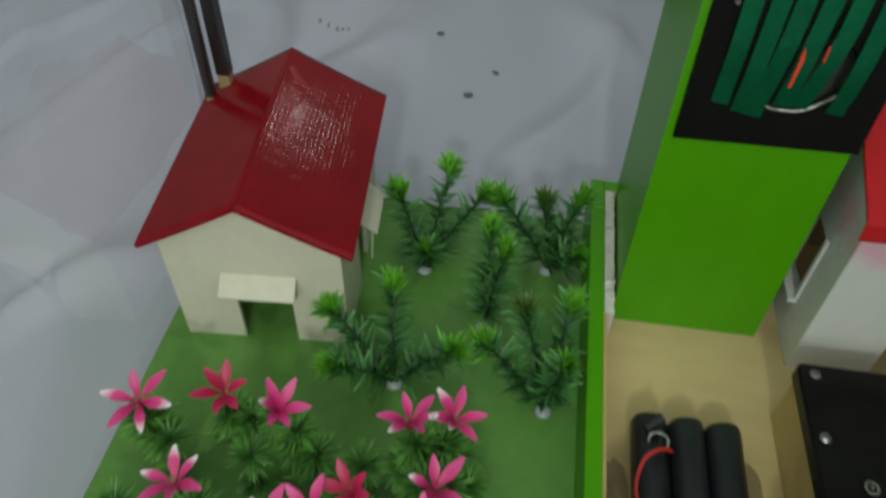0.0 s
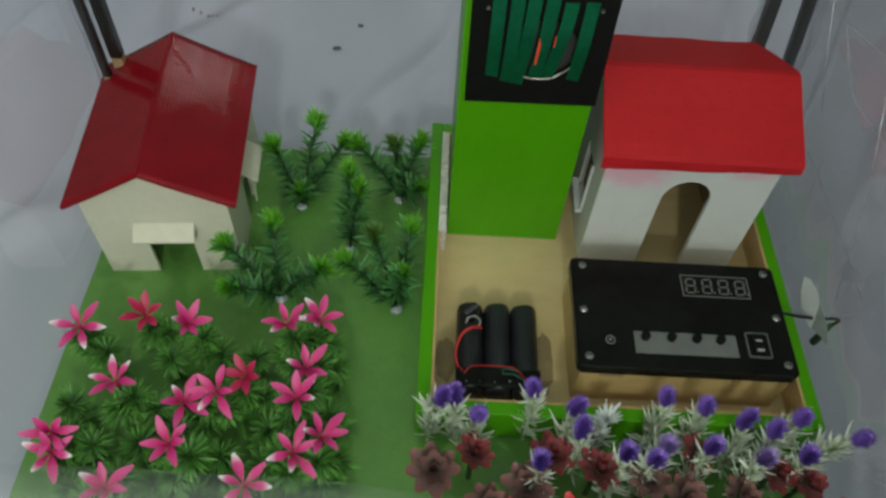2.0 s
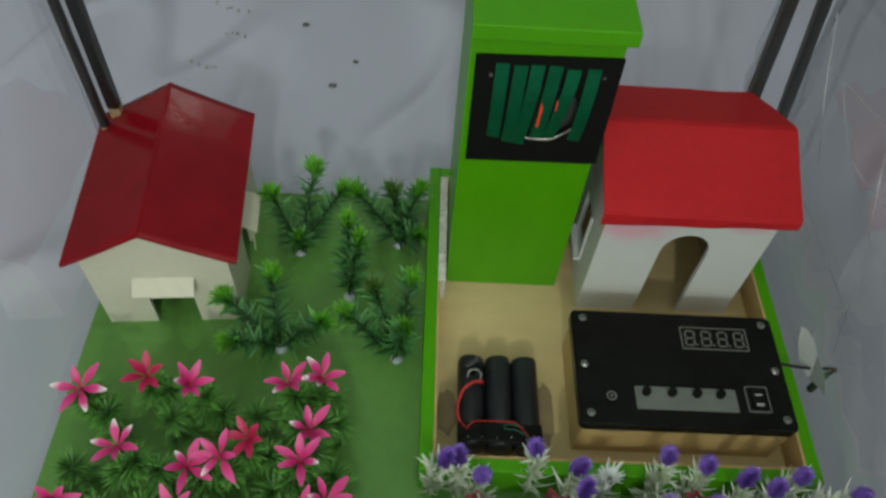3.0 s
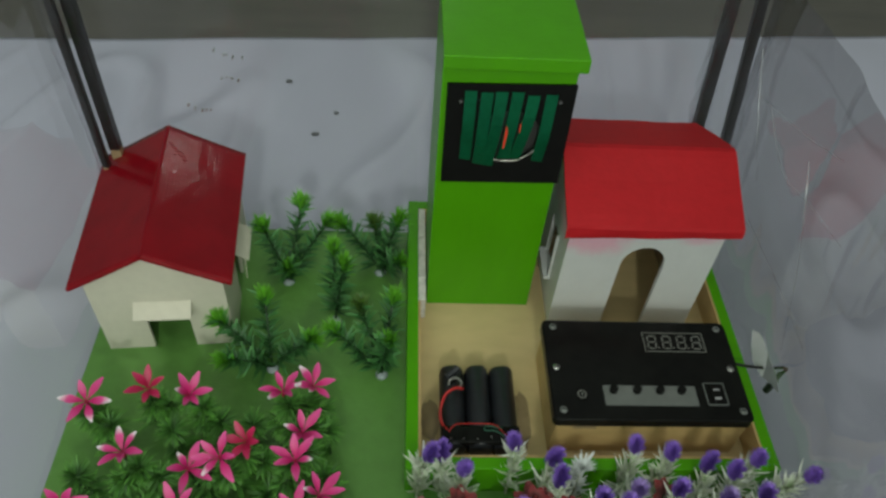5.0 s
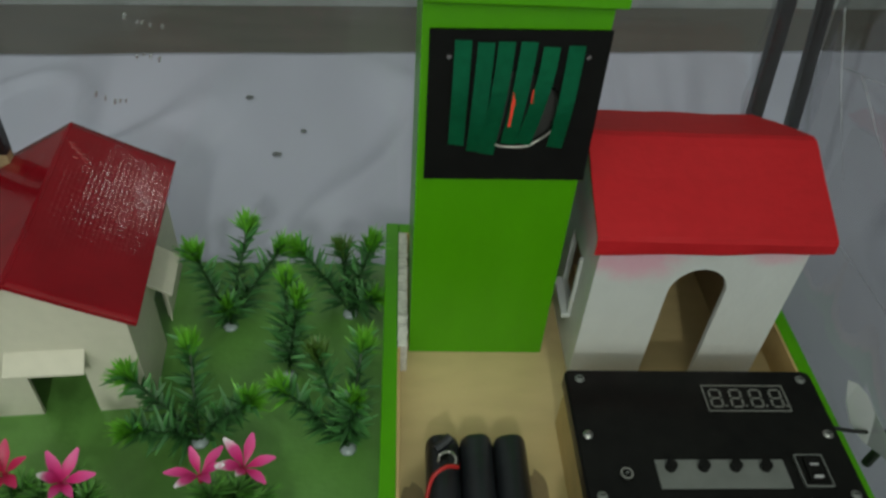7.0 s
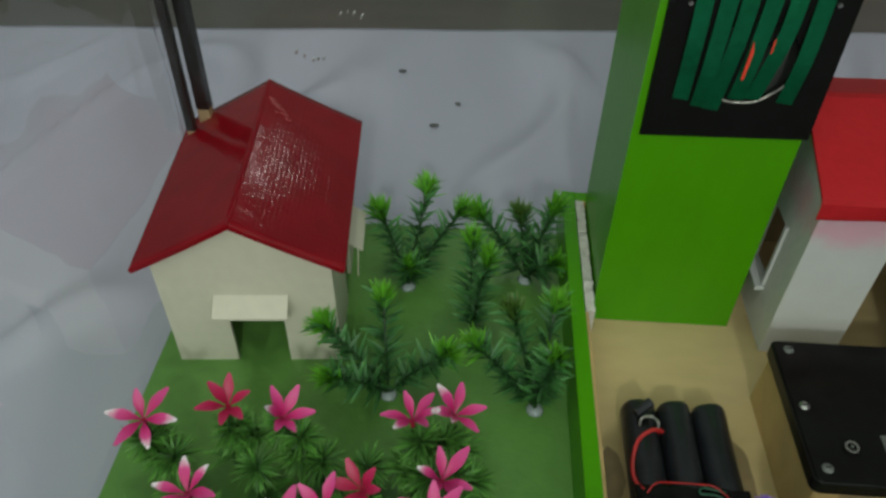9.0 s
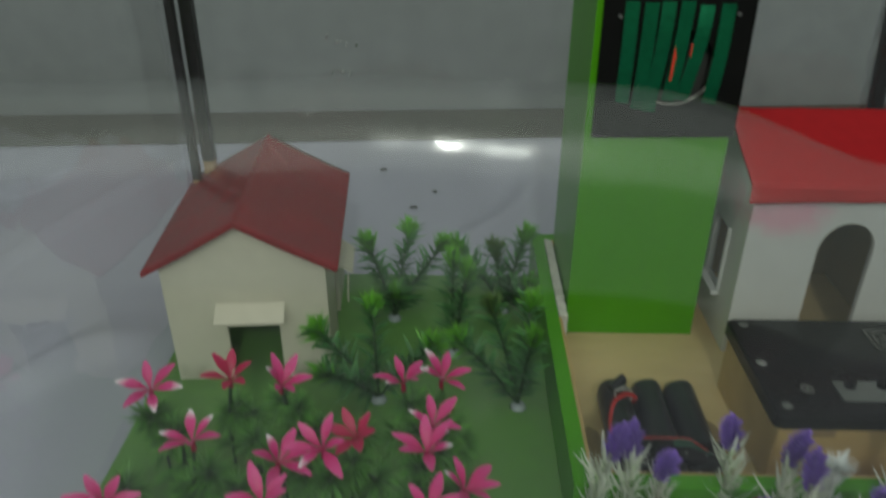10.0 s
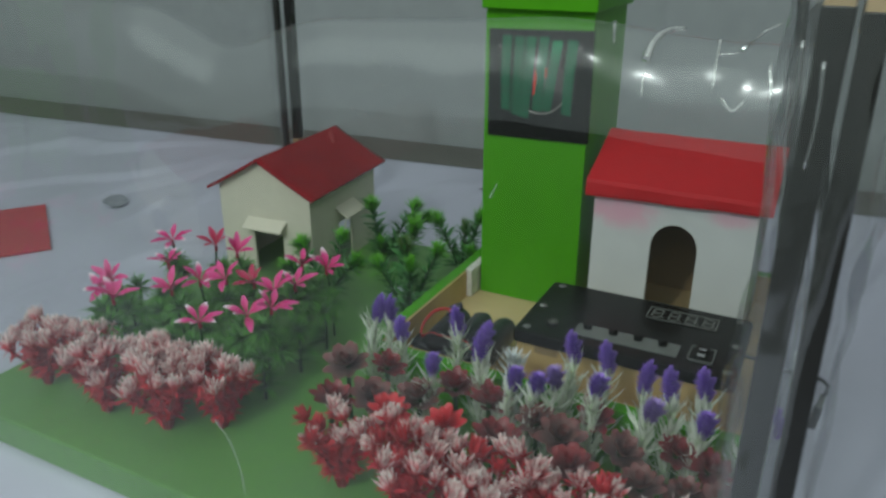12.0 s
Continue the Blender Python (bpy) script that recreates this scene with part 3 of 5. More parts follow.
part("red_strip", box(0.059, 0.0598, -0.0086, -0.0076, 0.2155, 0.2235, 0.0002), M_ORANGE, tower, "bright orange red strip between the ribbons")
part("thin_wire", tube(bent([(0.062, 0.008, 0.212), (0.068, 0.006, 0.216), (0.076, 0.008, 0.215)], 5), 0.0005, 5), M_DARKWIRE, tower)


def ribbon(top_x, low_x, z0, z1, w, lift):
    b = bmesh.new()
    n = 10
    prev = None
    for k in range(n + 1):
        t = k / n
        x = top_x + (low_x - top_x) * t ** 1.4
        z = z1 + (z0 - z1) * t
        y = -0.0032 - lift * math.sin(math.pi * t) - 0.0004 * math.sin(7 * t + top_x * 300)
        skew = 0.0012 * t
        row = [b.verts.new((x, y, z)), b.verts.new((x + w / 2, y - 0.0001, z - skew / 2)), b.verts.new((x + w, y, z - skew))]
        if prev:
            for i in (0, 1):
                b.faces.new((prev[i], prev[i + 1], row[i + 1], row[i]))
        prev = row
    ret = bmesh.ops.extrude_face_region(b, geom=b.faces[:])
    bmesh.ops.translate(b, vec=(0, 0.0003, 0), verts=[g for g in ret["geom"] if isinstance(g, bmesh.types.BMVert)])
    bmesh.ops.recalc_face_normals(b, faces=b.faces[:])
    return b


for tx, lx, z0, z1, lift in ((0.017, 0.0172, 0.1845, 0.2475, 0.001), (0.0287, 0.0275, 0.1805, 0.247, 0.002), (0.0392, 0.0345, 0.179, 0.2475, 0.002),
                            (0.0507, 0.0462, 0.186, 0.248, 0.0015), (0.0625, 0.0545, 0.1865, 0.2455, 0.003), (0.0755, 0.0728, 0.1845, 0.2465, 0.002)):
    part("ribbon", ribbon(tx, lx, z0, z1, 0.0087, lift), M_RIBBON, tower, "dark green satin ribbon strip")
for px, pz in ((0.0145, 0.2385), (0.0865, 0.2405)):
    part("pin", shifted(tube([(0, 0, 0), (0, -0.0015, 0)], 0.0012, 10), px, -0.0022, pz), M_STEEL, tower)

# ---------------------------------------------------------------- white house with red roof
arch = [(0.161, 0.0002), (0.161, 0.086)] + [(0.18 - 0.019 * math.cos(radians(a)), 0.086 + 0.0215 * math.sin(radians(a))) for a in range(10, 180, 10)] + [(0.199, 0.086), (0.199, 0.0002)]
white = thing("white_model_house", "white model house with arched doorway and red roof", "model house", (0.0025, 0, 0))
front = [(0.111, 0.0002), *arch, (0.242, 0.0002), (0.242, 0.136), (0.111, 0.136)]
part("front_wall", shifted(slab(front, 0.004, "y"), 0, -0.021, 0), M_WHITE, white, "white wall with pink smears and an arched doorway")
ROOF_RIDGE_Y = 0.038
side = [(-0.017, 0.0002), (0.098, 0.0002), (0.098, 0.136), (ROOF_RIDGE_Y, 0.161), (-0.017, 0.137)]
hole = [(0.01, 0.036), (0.04, 0.036), (0.04, 0.086), (0.01, 0.086)]
part("side_wall", shifted(slab(side, 0.004, "x", [hole]), 0.111, 0, 0), M_WHITE, white, "white side wall with a window opening")
part("side_wall", shifted(slab(side, 0.004, "x"), 0.238, 0, 0), M_WHITE, white)
part("back_wall", box(0.115, 0.238, 0.094, 0.098, 0.0002, 0.135), M_BROWN, white)
sill = part("window_ledge", box(0.105, 0.111, 0.006, 0.044, 0.032, 0.0355, 0.0004), M_WHITE, white, "small white ledge below the window")
part("window_trim", box(0.109, 0.1112, 0.0065, 0.0095, 0.036, 0.088, 0.0004), M_WHITE, white)
part("inner_lining", box(0.2345, 0.238, -0.0165, 0.0935, 0.0002, 0.134), M_BROWN, white, "bare brown board inside")


def card_roof():
    """One folded card: fascia, front slope, rounded ridge and back slope."""
    prof = [(-0.0285, 0.1265), (-0.0282, 0.1355), (-0.0265, 0.1385), (-0.018, 0.1425), (0.01, 0.1545), (0.03, 0.1645), (0.036, 0.1672), (0.041, 0.1672), (0.046, 0.1655), (0.08, 0.152), (0.111, 0.1385)]
    b = bmesh.new()
    nx = 14
    prev = None
    for i in range(nx + 1):
        u = i / nx
        x = 0.1045 + 0.147 * u
        row = [b.verts.new((x + 0.0006 * noise.noise((j, 0, i)) - 0.007 * u * max(0.0, (y - 0.041) / 0.07), y - 0.0007 * noise.noise((x * 30, j, 2)), z + 0.0045 * u * (y < -0.0284) + 0.0011 * noise.noise((x * 25, y * 25, 0)))) for j, (y, z) in enumerate(prof)]
        if prev:
            for j in range(len(prof) - 1):
                b.faces.new((prev[j], prev[j + 1], row[j + 1], row[j]))
        prev = row
    bmesh.ops.recalc_face_normals(b, faces=b.faces[:])
    ret = bmesh.ops.extrude_face_region(b, geom=b.faces[:])
    bmesh.ops.translate(b, vec=(0, 0.0004, -0.0022), verts=[g for g in ret["geom"] if isinstance(g, bmesh.types.BMVert)])
    bmesh.ops.recalc_face_normals(b, faces=b.faces[:])
    return b


roof = part("roof", card_roof(), M_RED, white, "matt red card roof with a folded front edge")

# ---------------------------------------------------------------- cream house with dark red roof
cream = thing("cream_model_house", "cream card model house with glossy dark red roof", "model house", (-0.283, -0.0495, BOARD_Z), 4.6)
W, D, HW, HA = 0.1105, 0.14, 0.096, 0.1265
gable = [(0, 0), (0.0395, 0), (0.0395, 0.0495), (0.0755, 0.0495), (0.0755, 0), (W, 0), (W, HW), (W / 2, HA), (0, HW)]
part("front_wall", slab(gable, 0.003, "y"), M_CREAM, cream, "cream gable wall with a doorway")
part("back_wall", shifted(slab([(0, 0), (0.02, 0), (0.02, 0.075), (W - 0.02, 0.075), (W - 0.02, 0), (W, 0), (W, HW), (W / 2, HA), (0, HW)], 0.003, "y"), 0, D - 0.003, 0), M_CREAM, cream, "cream gable wall, open below")
part("side_wall", box(0, 0.003, 0.003, D - 0.003, 0, HW - 0.0005), M_CREAM, cream)
part("side_wall", shifted(slab([(0.003, 0), (0.056, 0), (0.056, 0.048), (0.084, 0.048), (0.084, 0), (D - 0.003, 0), (D - 0.003, HW - 0.0005), (0.003, HW - 0.0005)], 0.003, "x"), W - 0.003, 0, 0), M_CREAM, cream, "cream side wall with a doorway")


def awning(w, deep, high, low):
    return slab([(0, high), (-deep, low), (-deep, low + 0.0016), (0, high + 0.0018)], w, "x")


part("awning", shifted(awning(0.0475, 0.0125, 0.0625, 0.054), 0.0335, 0, 0), M_CREAM, cream, "small cream canopy over the doorway")
sa = awning(0.04, 0.0145, 0.066, 0.0555)
bmesh.ops.rotate(sa, cent=(0, 0, 0), matrix=Matrix.Rotation(radians(90), 3, "Z"), verts=sa.verts[:])
part("awning", shifted(sa, W, 0.05, 0), M_CREAM, cream, "small cream canopy over the side doorway")
part("awning_bracket", tube([(W + 0.011, 0.052, 0.057), (W + 0.0095, 0.052, 0.03)], 0.0006, 6), M_CREAM, cream)


def roof_slope(sign):
    """A painted board from ridge to eave, fluted along the ridge like corrugated card."""
    n, m = 26, 96
    b = bmesh.new()
    over = 0.0083
    run = W / 2 + over
    drop = (HA - HW) / (W / 2) * run
    nx, nz = sign * math.sin(math.atan2(drop, run)), math.cos(math.atan2(drop, run))
    y0, y1 = -0.0085, 0.153
    rows = []
    for k in range(n + 1):
        y = y0 + (y1 - y0) * k / n
        row = []
        for i in range(m + 1):
            t = i / m
            x, z = W / 2 + sign * run * t, HA + 0.0005 - drop * t - 0.0006 * math.sin(math.pi * t)
            rib = 0.00005 * math.cos(math.pi * i / 2) * (0.75 + noise.noise((t * 14, y * 60, sign))) + 0.00016 * noise.noise((t * 3, y * 45, 5 + sign))
            row.append(((x + nx * (0.003 + rib), y, z + nz * (0.003 + rib)), (x, y, z)))
        rows.append([[b.verts.new(c) for c in pair] for pair in row])
    for r, s in zip(rows, rows[1:]):
        for i in range(m):
            b.faces.new((r[i][0], r[i + 1][0], s[i + 1][0], s[i][0])).smooth = True
            b.faces.new((r[i][1], s[i][1], s[i + 1][1], r[i + 1][1]))
        b.faces.new((r[m][0], r[m][1], s[m][1], s[m][0]))
        b.faces.new((r[0][1], r[0][0], s[0][0], s[0][1]))
    for r in (rows[0], rows[-1]):
        for i in range(m):
            b.faces.new((r[i][0], r[i][1], r[i + 1][1], r[i + 1][0]))
    bmesh.ops.recalc_face_normals(b, faces=b.faces[:])
    return b


for sgn in (-1, 1):
    part("roof_slope", roof_slope(sgn), M_ROOF, cream, "fluted dark red painted roof half")
part("ridge_tape", tube([(W / 2, -0.0083, HA + 0.0025), (W / 2, 0.1528, HA + 0.0025)], 0.0016, 8), M_ROOF, cream)


def glint_bead(t, y, long, wide, sign=1):
    """A raised gloss bead, long down the slope, added to make a glint."""
    g = bmesh.new()
    bmesh.ops.create_uvsphere(g, u_segments=10, v_segments=8, radius=1)
    slope = math.atan2(HA - HW, W / 2)
    for v in g.verts:
        v.co = Vector((v.co.x * long, v.co.y * wide * 1.4, v.co.z * 0.0006))
    bmesh.ops.rotate(g, cent=(0, 0, 0), matrix=Matrix.Rotation(sign * slope, 3, "Y"), verts=g.verts[:])
    run, nx = sign * 0.0635 * t, math.sin(slope) * sign * 0.003
    return shifted(g, W / 2 + run + nx, y, HA + 0.0005 - abs(run) * math.tan(slope) + 0.003 * math.cos(slope))


# Cluster of added beads near the ridge, there only to glint.
for t, y, long, wide in ((0.06, 0.131, 0.0032, 0.0011), (0.1, 0.127, 0.004, 0.0012), (0.16, 0.1235, 0.0042, 0.0011), (0.21, 0.1195, 0.0035, 0.0012), (0.25, 0.115, 0.0025, 0.001), (0.13, 0.118, 0.0022, 0.0008)):
    part("glint_bead", glint_bead(t, y, long, wide), M_GLINT_BEAD, cream, "", True)

# ---------------------------------------------------------------- control box
console = thing("control_box", "plywood control box with black lid and digital display", "control box", (0, 0, 0))
part("box_body", box(0.0985, 0.2525, -0.152, -0.061, 0.0003, 0.0455, 0.0006), M_PLY_Z, console, "pale plywood box sides")
lid_bm = shifted(slab(rounded(0.0952, 0.2545, -0.1545, -0.0585, 0.005), 0.0095, "z"), 0, 0, 0.0456)
bmesh.ops.bevel(lid_bm, geom=[e for e in lid_bm.edges if all(abs(v.co.z - 0.0551) < 1e-5 for v in e.verts) and len(e.link_faces) == 2 and abs(e.link_faces[0].normal.z - e.link_faces[1].normal.z) > 0.5], offset=0.0014, segments=3, affect="EDGES")
lid = part("lid", lid_bm, M_BLACK, console, "glossy black plastic lid with rounded corners")
LZ = 0.0551
disp_bm = slab(rounded(0.1795, 0.2315, -0.0905, -0.071, 0.0006), 0.0006, "z")
display = part("display", shifted(disp_bm, 0, 0, LZ), M_BLACK, console, "four digit display, unlit")
part("display_edge", shifted(slab(rounded(0.1795, 0.2315, -0.0905, -0.071, 0.0006), 0.0009, "z", [rounded(0.1803, 0.2307, -0.0897, -0.0718, 0.0005)]), 0, 0, LZ), M_SEG, display)


def segments(cx, cy):
    """The seven bars and the point of one figure, each a mesh of its own."""
    w, h, s = 0.0068, 0.0125, 0.0011
    for kind, ox, oy in (("h", 0, h / 2), ("h", 0, 0), ("h", 0, -h / 2), ("v", -w / 2, h / 4), ("v", w / 2, h / 4), ("v", -w / 2, -h / 4), ("v", w / 2, -h / 4), ("p", w / 2 + 0.002, -h / 2 + 0.0006)):
        hx, hy = {"h": (w / 2 - 0.0008, s / 2), "v": (s / 2, h / 4 - 0.0007), "p": (0.0006, 0.0006)}[kind]
        b = box(cx + ox - hx, cx + ox + hx, cy + oy - hy, cy + oy + hy, LZ + 0.0006, LZ + 0.0009)
        for v in b.verts:
            v.co.x += 0.06 * (v.co.y - cy)
        yield b


for k in range(4):
    for bar in segments(0.1866 + 0.0127 * k, -0.0808):
        part("segment", bar, M_SEG, display)
plate = part("button_plate", shifted(slab(rounded(0.1375, 0.2125, -0.1415, -0.1235, 0.0005), 0.0007, "z"), 0, 0, LZ), M_GREY, console, "dull grey strip with four push buttons")
for bx in (0.1455, 0.1645, 0.183, 0.2005):
    bb = tube([(bx, -0.1285, LZ + 0.0007), (bx, -0.1285, LZ + 0.0042), (bx, -0.1285, LZ + 0.0046)], 0.0033, 14)
    part("push_button", bb, M_BLACK, plate, "small black push button")
sw = part("rocker_switch", box(0.2195, 0.2365, -0.141, -0.1205, LZ, LZ + 0.0012, 0.0004), M_BLACK, console, "black rocker switch")
part("switch_rim", shifted(slab(rounded(0.2195, 0.2365, -0.141, -0.1205, 0.001), 0.0017, "z", [rounded(0.2203, 0.2357, -0.1402, -0.1213, 0.0008)]), 0, 0, LZ), M_GREY, sw)
rk = box(0.2235, 0.2325, -0.138, -0.1235, LZ + 0.0012, LZ + 0.004, 0.0006)
for v in rk.verts:
    if v.co.y < -0.13:
        v.co.z -= 0.0012
part("rocker", rk, M_BLACK, sw)
for my in (-0.1285, -0.136):
    part("switch_mark", box(0.2255, 0.2305, my - 0.0007, my + 0.0007, LZ + 0.0028 if my < -0.13 else LZ + 0.004, LZ + 0.0043, 0), M_PAPER, sw, "white switch mark")
sock = part("socket", tube([(0.1195, -0.1325, LZ), (0.1195, -0.1325, LZ + 0.0014)], 0.0045, 18), M_BLACK, console, "round power socket")
part("socket_ring", shifted(slab(disc_ring(0.1195, -0.1325, 0.0037, 18), 0.0005, "z", [disc_ring(0.1195, -0.1325, 0.0026, 18)]), 0, 0, LZ + 0.0014), M_SEG, sock)
part("socket_pin", tube([(0.1195, -0.1325, LZ + 0.0012), (0.1195, -0.1325, LZ + 0.0022)], 0.0009, 8), M_STEEL, sock)
for sx, sy, shiny in ((0.1045, -0.066, 0), (0.246, -0.066, 0), (0.2475, -0.106, 1), (0.247, -0.1455, 0), (0.1035, -0.1455, 0), (0.1025, -0.1065, 1)):
    sb = bmesh.new()
    bmesh.ops.create_uvsphere(sb, u_segments=14, v_segments=8, radius=0.0031)
    for v in sb.verts:
        v.co.z *= 0.45
    s = part("screw", shifted(sb, sx, sy, LZ), M_STEEL if shiny else M_GREY, console, "domed screw head" if shiny else "painted over screw head", True)
    part("screw_slot", box(sx - 0.0016, sx + 0.0016, sy - 0.0003, sy + 0.0003, LZ + 0.0012, LZ + 0.0016), M_BLACK, s)
part("chipped_edge", box(0.113, 0.131, -0.1526, -0.1521, 0.0385, 0.0454), M_BROWN, console, "chipped brown patch under the lid")

# ---------------------------------------------------------------- battery pack
pack = thing("battery_pack", "three cell battery pack in black wrap with red wire", "battery pack", (0.0415, -0.1225, 0.0004))
pack.scale.z = 1.2
for k in (-1, 0, 1):
    cx = 0.0212 * k
    b = tube([(cx, -0.0375, 0.0105), (cx, -0.0365, 0.0105), (cx, -0.034, 0.0105), (cx, 0.034, 0.0105), (cx, 0.0365, 0.0105), (cx, 0.0375, 0.0105)], 0.0106, 20)
    for v in b.verts:
        r = {0.0375: 0.8, 0.0365: 0.94}.get(round(abs(v.co.y), 4), 1.0)
        v.co.x, v.co.z = cx + (v.co.x - cx) * r, 0.0105 + (v.co.z - 0.0105) * r + (0.0022 * noise.noise((v.co.x * 90, v.co.y * 60, 3)) if v.co.z > 0.012 else 0)
        v.co.z = max(v.co.z, 0.0004)
    part("cell", b, M_WRAP, pack, "cylindrical cell in wrinkled black shrink wrap", True)
b = box(-0.0315, 0.0315, -0.0365, -0.021, 0.0165, 0.0212, 0.0015)
part("wrap_end", b, M_BLACK, pack, "taped black end of the pack")
part("red_wire", tube(bent([(-0.014, 0.013, 0.021), (-0.014, 0.0085, 0.027), (-0.021, 0.006, 0.0305), (-0.029, 0.0, 0.029), (-0.0325, -0.011, 0.024), (-0.031, -0.019, 0.02), (-0.027, -0.025, 0.0205)], 7), 0.0012, 8), M_REDWIRE, pack, "bent red wire")
part("thin_red_wire", tube(bent([(-0.026, -0.027, 0.0208), (-0.021, -0.0225, 0.0235), (-0.012, -0.0205, 0.0222), (0.004, -0.0205, 0.0222), (0.012, -0.022, 0.0226), (0.02, -0.031, 0.0225)], 6), 0.00045, 6), M_REDWIRE, pack)
part("green_wire", tube(bent([(0.017, -0.0245, 0.0222), (0.005, -0.0225, 0.0224), (0.003, -0.0262, 0.0224), (0.012, -0.027, 0.0224), (0.022, -0.0335, 0.022)], 6), 0.0006, 6), M_GREENWIRE, pack)
part("solder_tab", box(-0.0255, -0.0185, 0.0165, 0.0225, 0.0195, 0.0214, 0.0006), M_BLACK, pack)
part("clip", tube(bent([(-0.0155, 0.012, 0.0225), (-0.0145, 0.016, 0.025), (-0.018, 0.0205, 0.0245), (-0.0235, 0.0195, 0.0235), (-0.025, 0.015, 0.0225)], 5), 0.0008, 6), M_FOIL, pack, "bright metal contact")
part("black_plug", tube([(-0.026, 0.024, 0.0215), (-0.017, 0.0305, 0.0245)], 0.0032, 10), M_WRAP, pack)
for gx in (-0.024, -0.014, -0.003, 0.008, 0.019):
    g = bmesh.new()
    bmesh.ops.create_icosphere(g, subdivisions=1, radius=0.0008)
    part("solder_blob", shifted(g, gx, -0.0325 + 0.001 * math.sin(gx * 900), 0.0209), M_STEEL, pack)

# ---------------------------------------------------------------- cable, paper scrap
cable = thing("power_cable", "thin black cable ending in a small plug", "cable", (0, 0, 0))
part("cord", tube(bent([(0.2526, -0.092, 0.042), (0.262, -0.092, 0.041), (0.275, -0.092, 0.038), (0.292, -0.092, 0.036), (0.304, -0.092, 0.037), (0.3105, -0.09, 0.031), (0.3098, -0.0883, 0.022)], 8), 0.0013, 8), M_DARKWIRE, cable)
plug = part("plug", tube([(0.3092, -0.0883, 0.0222), (0.308, -0.0885, 0.0125)], 0.0022, 10), M_GREY, cable, "grey plug sleeve")
part("plug_tip", tube([(0.308, -0.0885, 0.0126), (0.306, -0.089, -0.005)], 0.0032, 10), M_DARKWIRE, plug)
flap = slab([(-0.062, 0.05), (-0.068, 0.054), (-0.078, 0.056), (-0.09, 0.053), (-0.103, 0.045), (-0.116, 0.034), (-0.106, 0.031), (-0.094, 0.028), (-0.08, 0.028), (-0.068, 0.036)], 0.0002, "x")
for v in flap.verts:
    v.co.x += 0.281 - 0.22 * (v.co.y + 0.062) + 0.0015 * math.sin(160 * v.co.y)


# ---------------------------------------------------------------- corner posts and clear film
def post(x, y, lean, w, z_tape, z0=BOARD_Z, z1=0.3, d=None):
    p = thing("corner_post", "wooden stick wrapped in black tape holding the film", "post", (x, y, z0), group="film posts")
    p.matrix_world = pose(x, y, z0, 0, lean, 0)
    d = d or w
    part("stick", box(-w / 2 + 0.0004, w / 2 - 0.0004, -d / 2 + 0.0004, d / 2 - 0.0004, 0, z1 - z0, 0.0006), M_STICK, p, "bare pale wood")
    b = box(-w / 2, w / 2, -d / 2, d / 2, z_tape - z0, z1 - z0 - 0.007, 0.0007)
    part("tape", b, M_TAPE, p, "black tape wrapping")
    return p


post(-0.289, 0.0955, 0.4, 0.0095, 0.1)
post(-0.2965, 0.083, 0.2, 0.0065, 0.088, d=0.006)
post(0.268, 0.119, -4.8, 0.0095, 0.02, z0=TABLE_Z)
post(0.306, 0.1165, -7.7, 0.0085, 0.02, z0=TABLE_Z)
post(0.2725, -0.333, 0.2, 0.0105, 0.0, z1=0.312)
post(0.288, -0.353, -0.6, 0.008, -0.02, z0=TABLE_Z, z1=0.312)


def sheet(p0, p1, q0, q1, z0, z1, seed, amp=0.002, nu=60, nv=30):
    """A hanging film, its foot from p0 to p1 and its upper edge from q0 to q1, faintly rippled."""
    b = bmesh.new()
    a, c, d, e = (Vector((*q, 0)) for q in (p0, p1, q0, q1))
    out = (c - a).cross(Vector((0, 0, 1))).normalized()
    rows = []
    for j in range(nv + 1):
        row = []
        for i in range(nu + 1):
            u, t = i / nu, j / nv
            hi = z1 + 0.004 * noise.noise((u * 5, seed, 0))
            edge = min(1, 6 * min(u, 1 - u) + 0.15)
            o = amp * edge * (noise.noise((u * 4, t * 1.5, seed)) + 0.5 * noise.noise((u * 11, t * 3, seed + 9)))
            foot, head = a + (c - a) * u, d + (e - d) * u
            row.append(b.verts.new(foot + (head - foot) * t + out * o + Vector((0, 0, z0 + (hi - z0) * t))))
        rows.append(row)
    for r, s in zip(rows, rows[1:]):
        for i in range(nu):
            b.faces.new((r[i], r[i + 1], s[i + 1], s[i]))
    return b


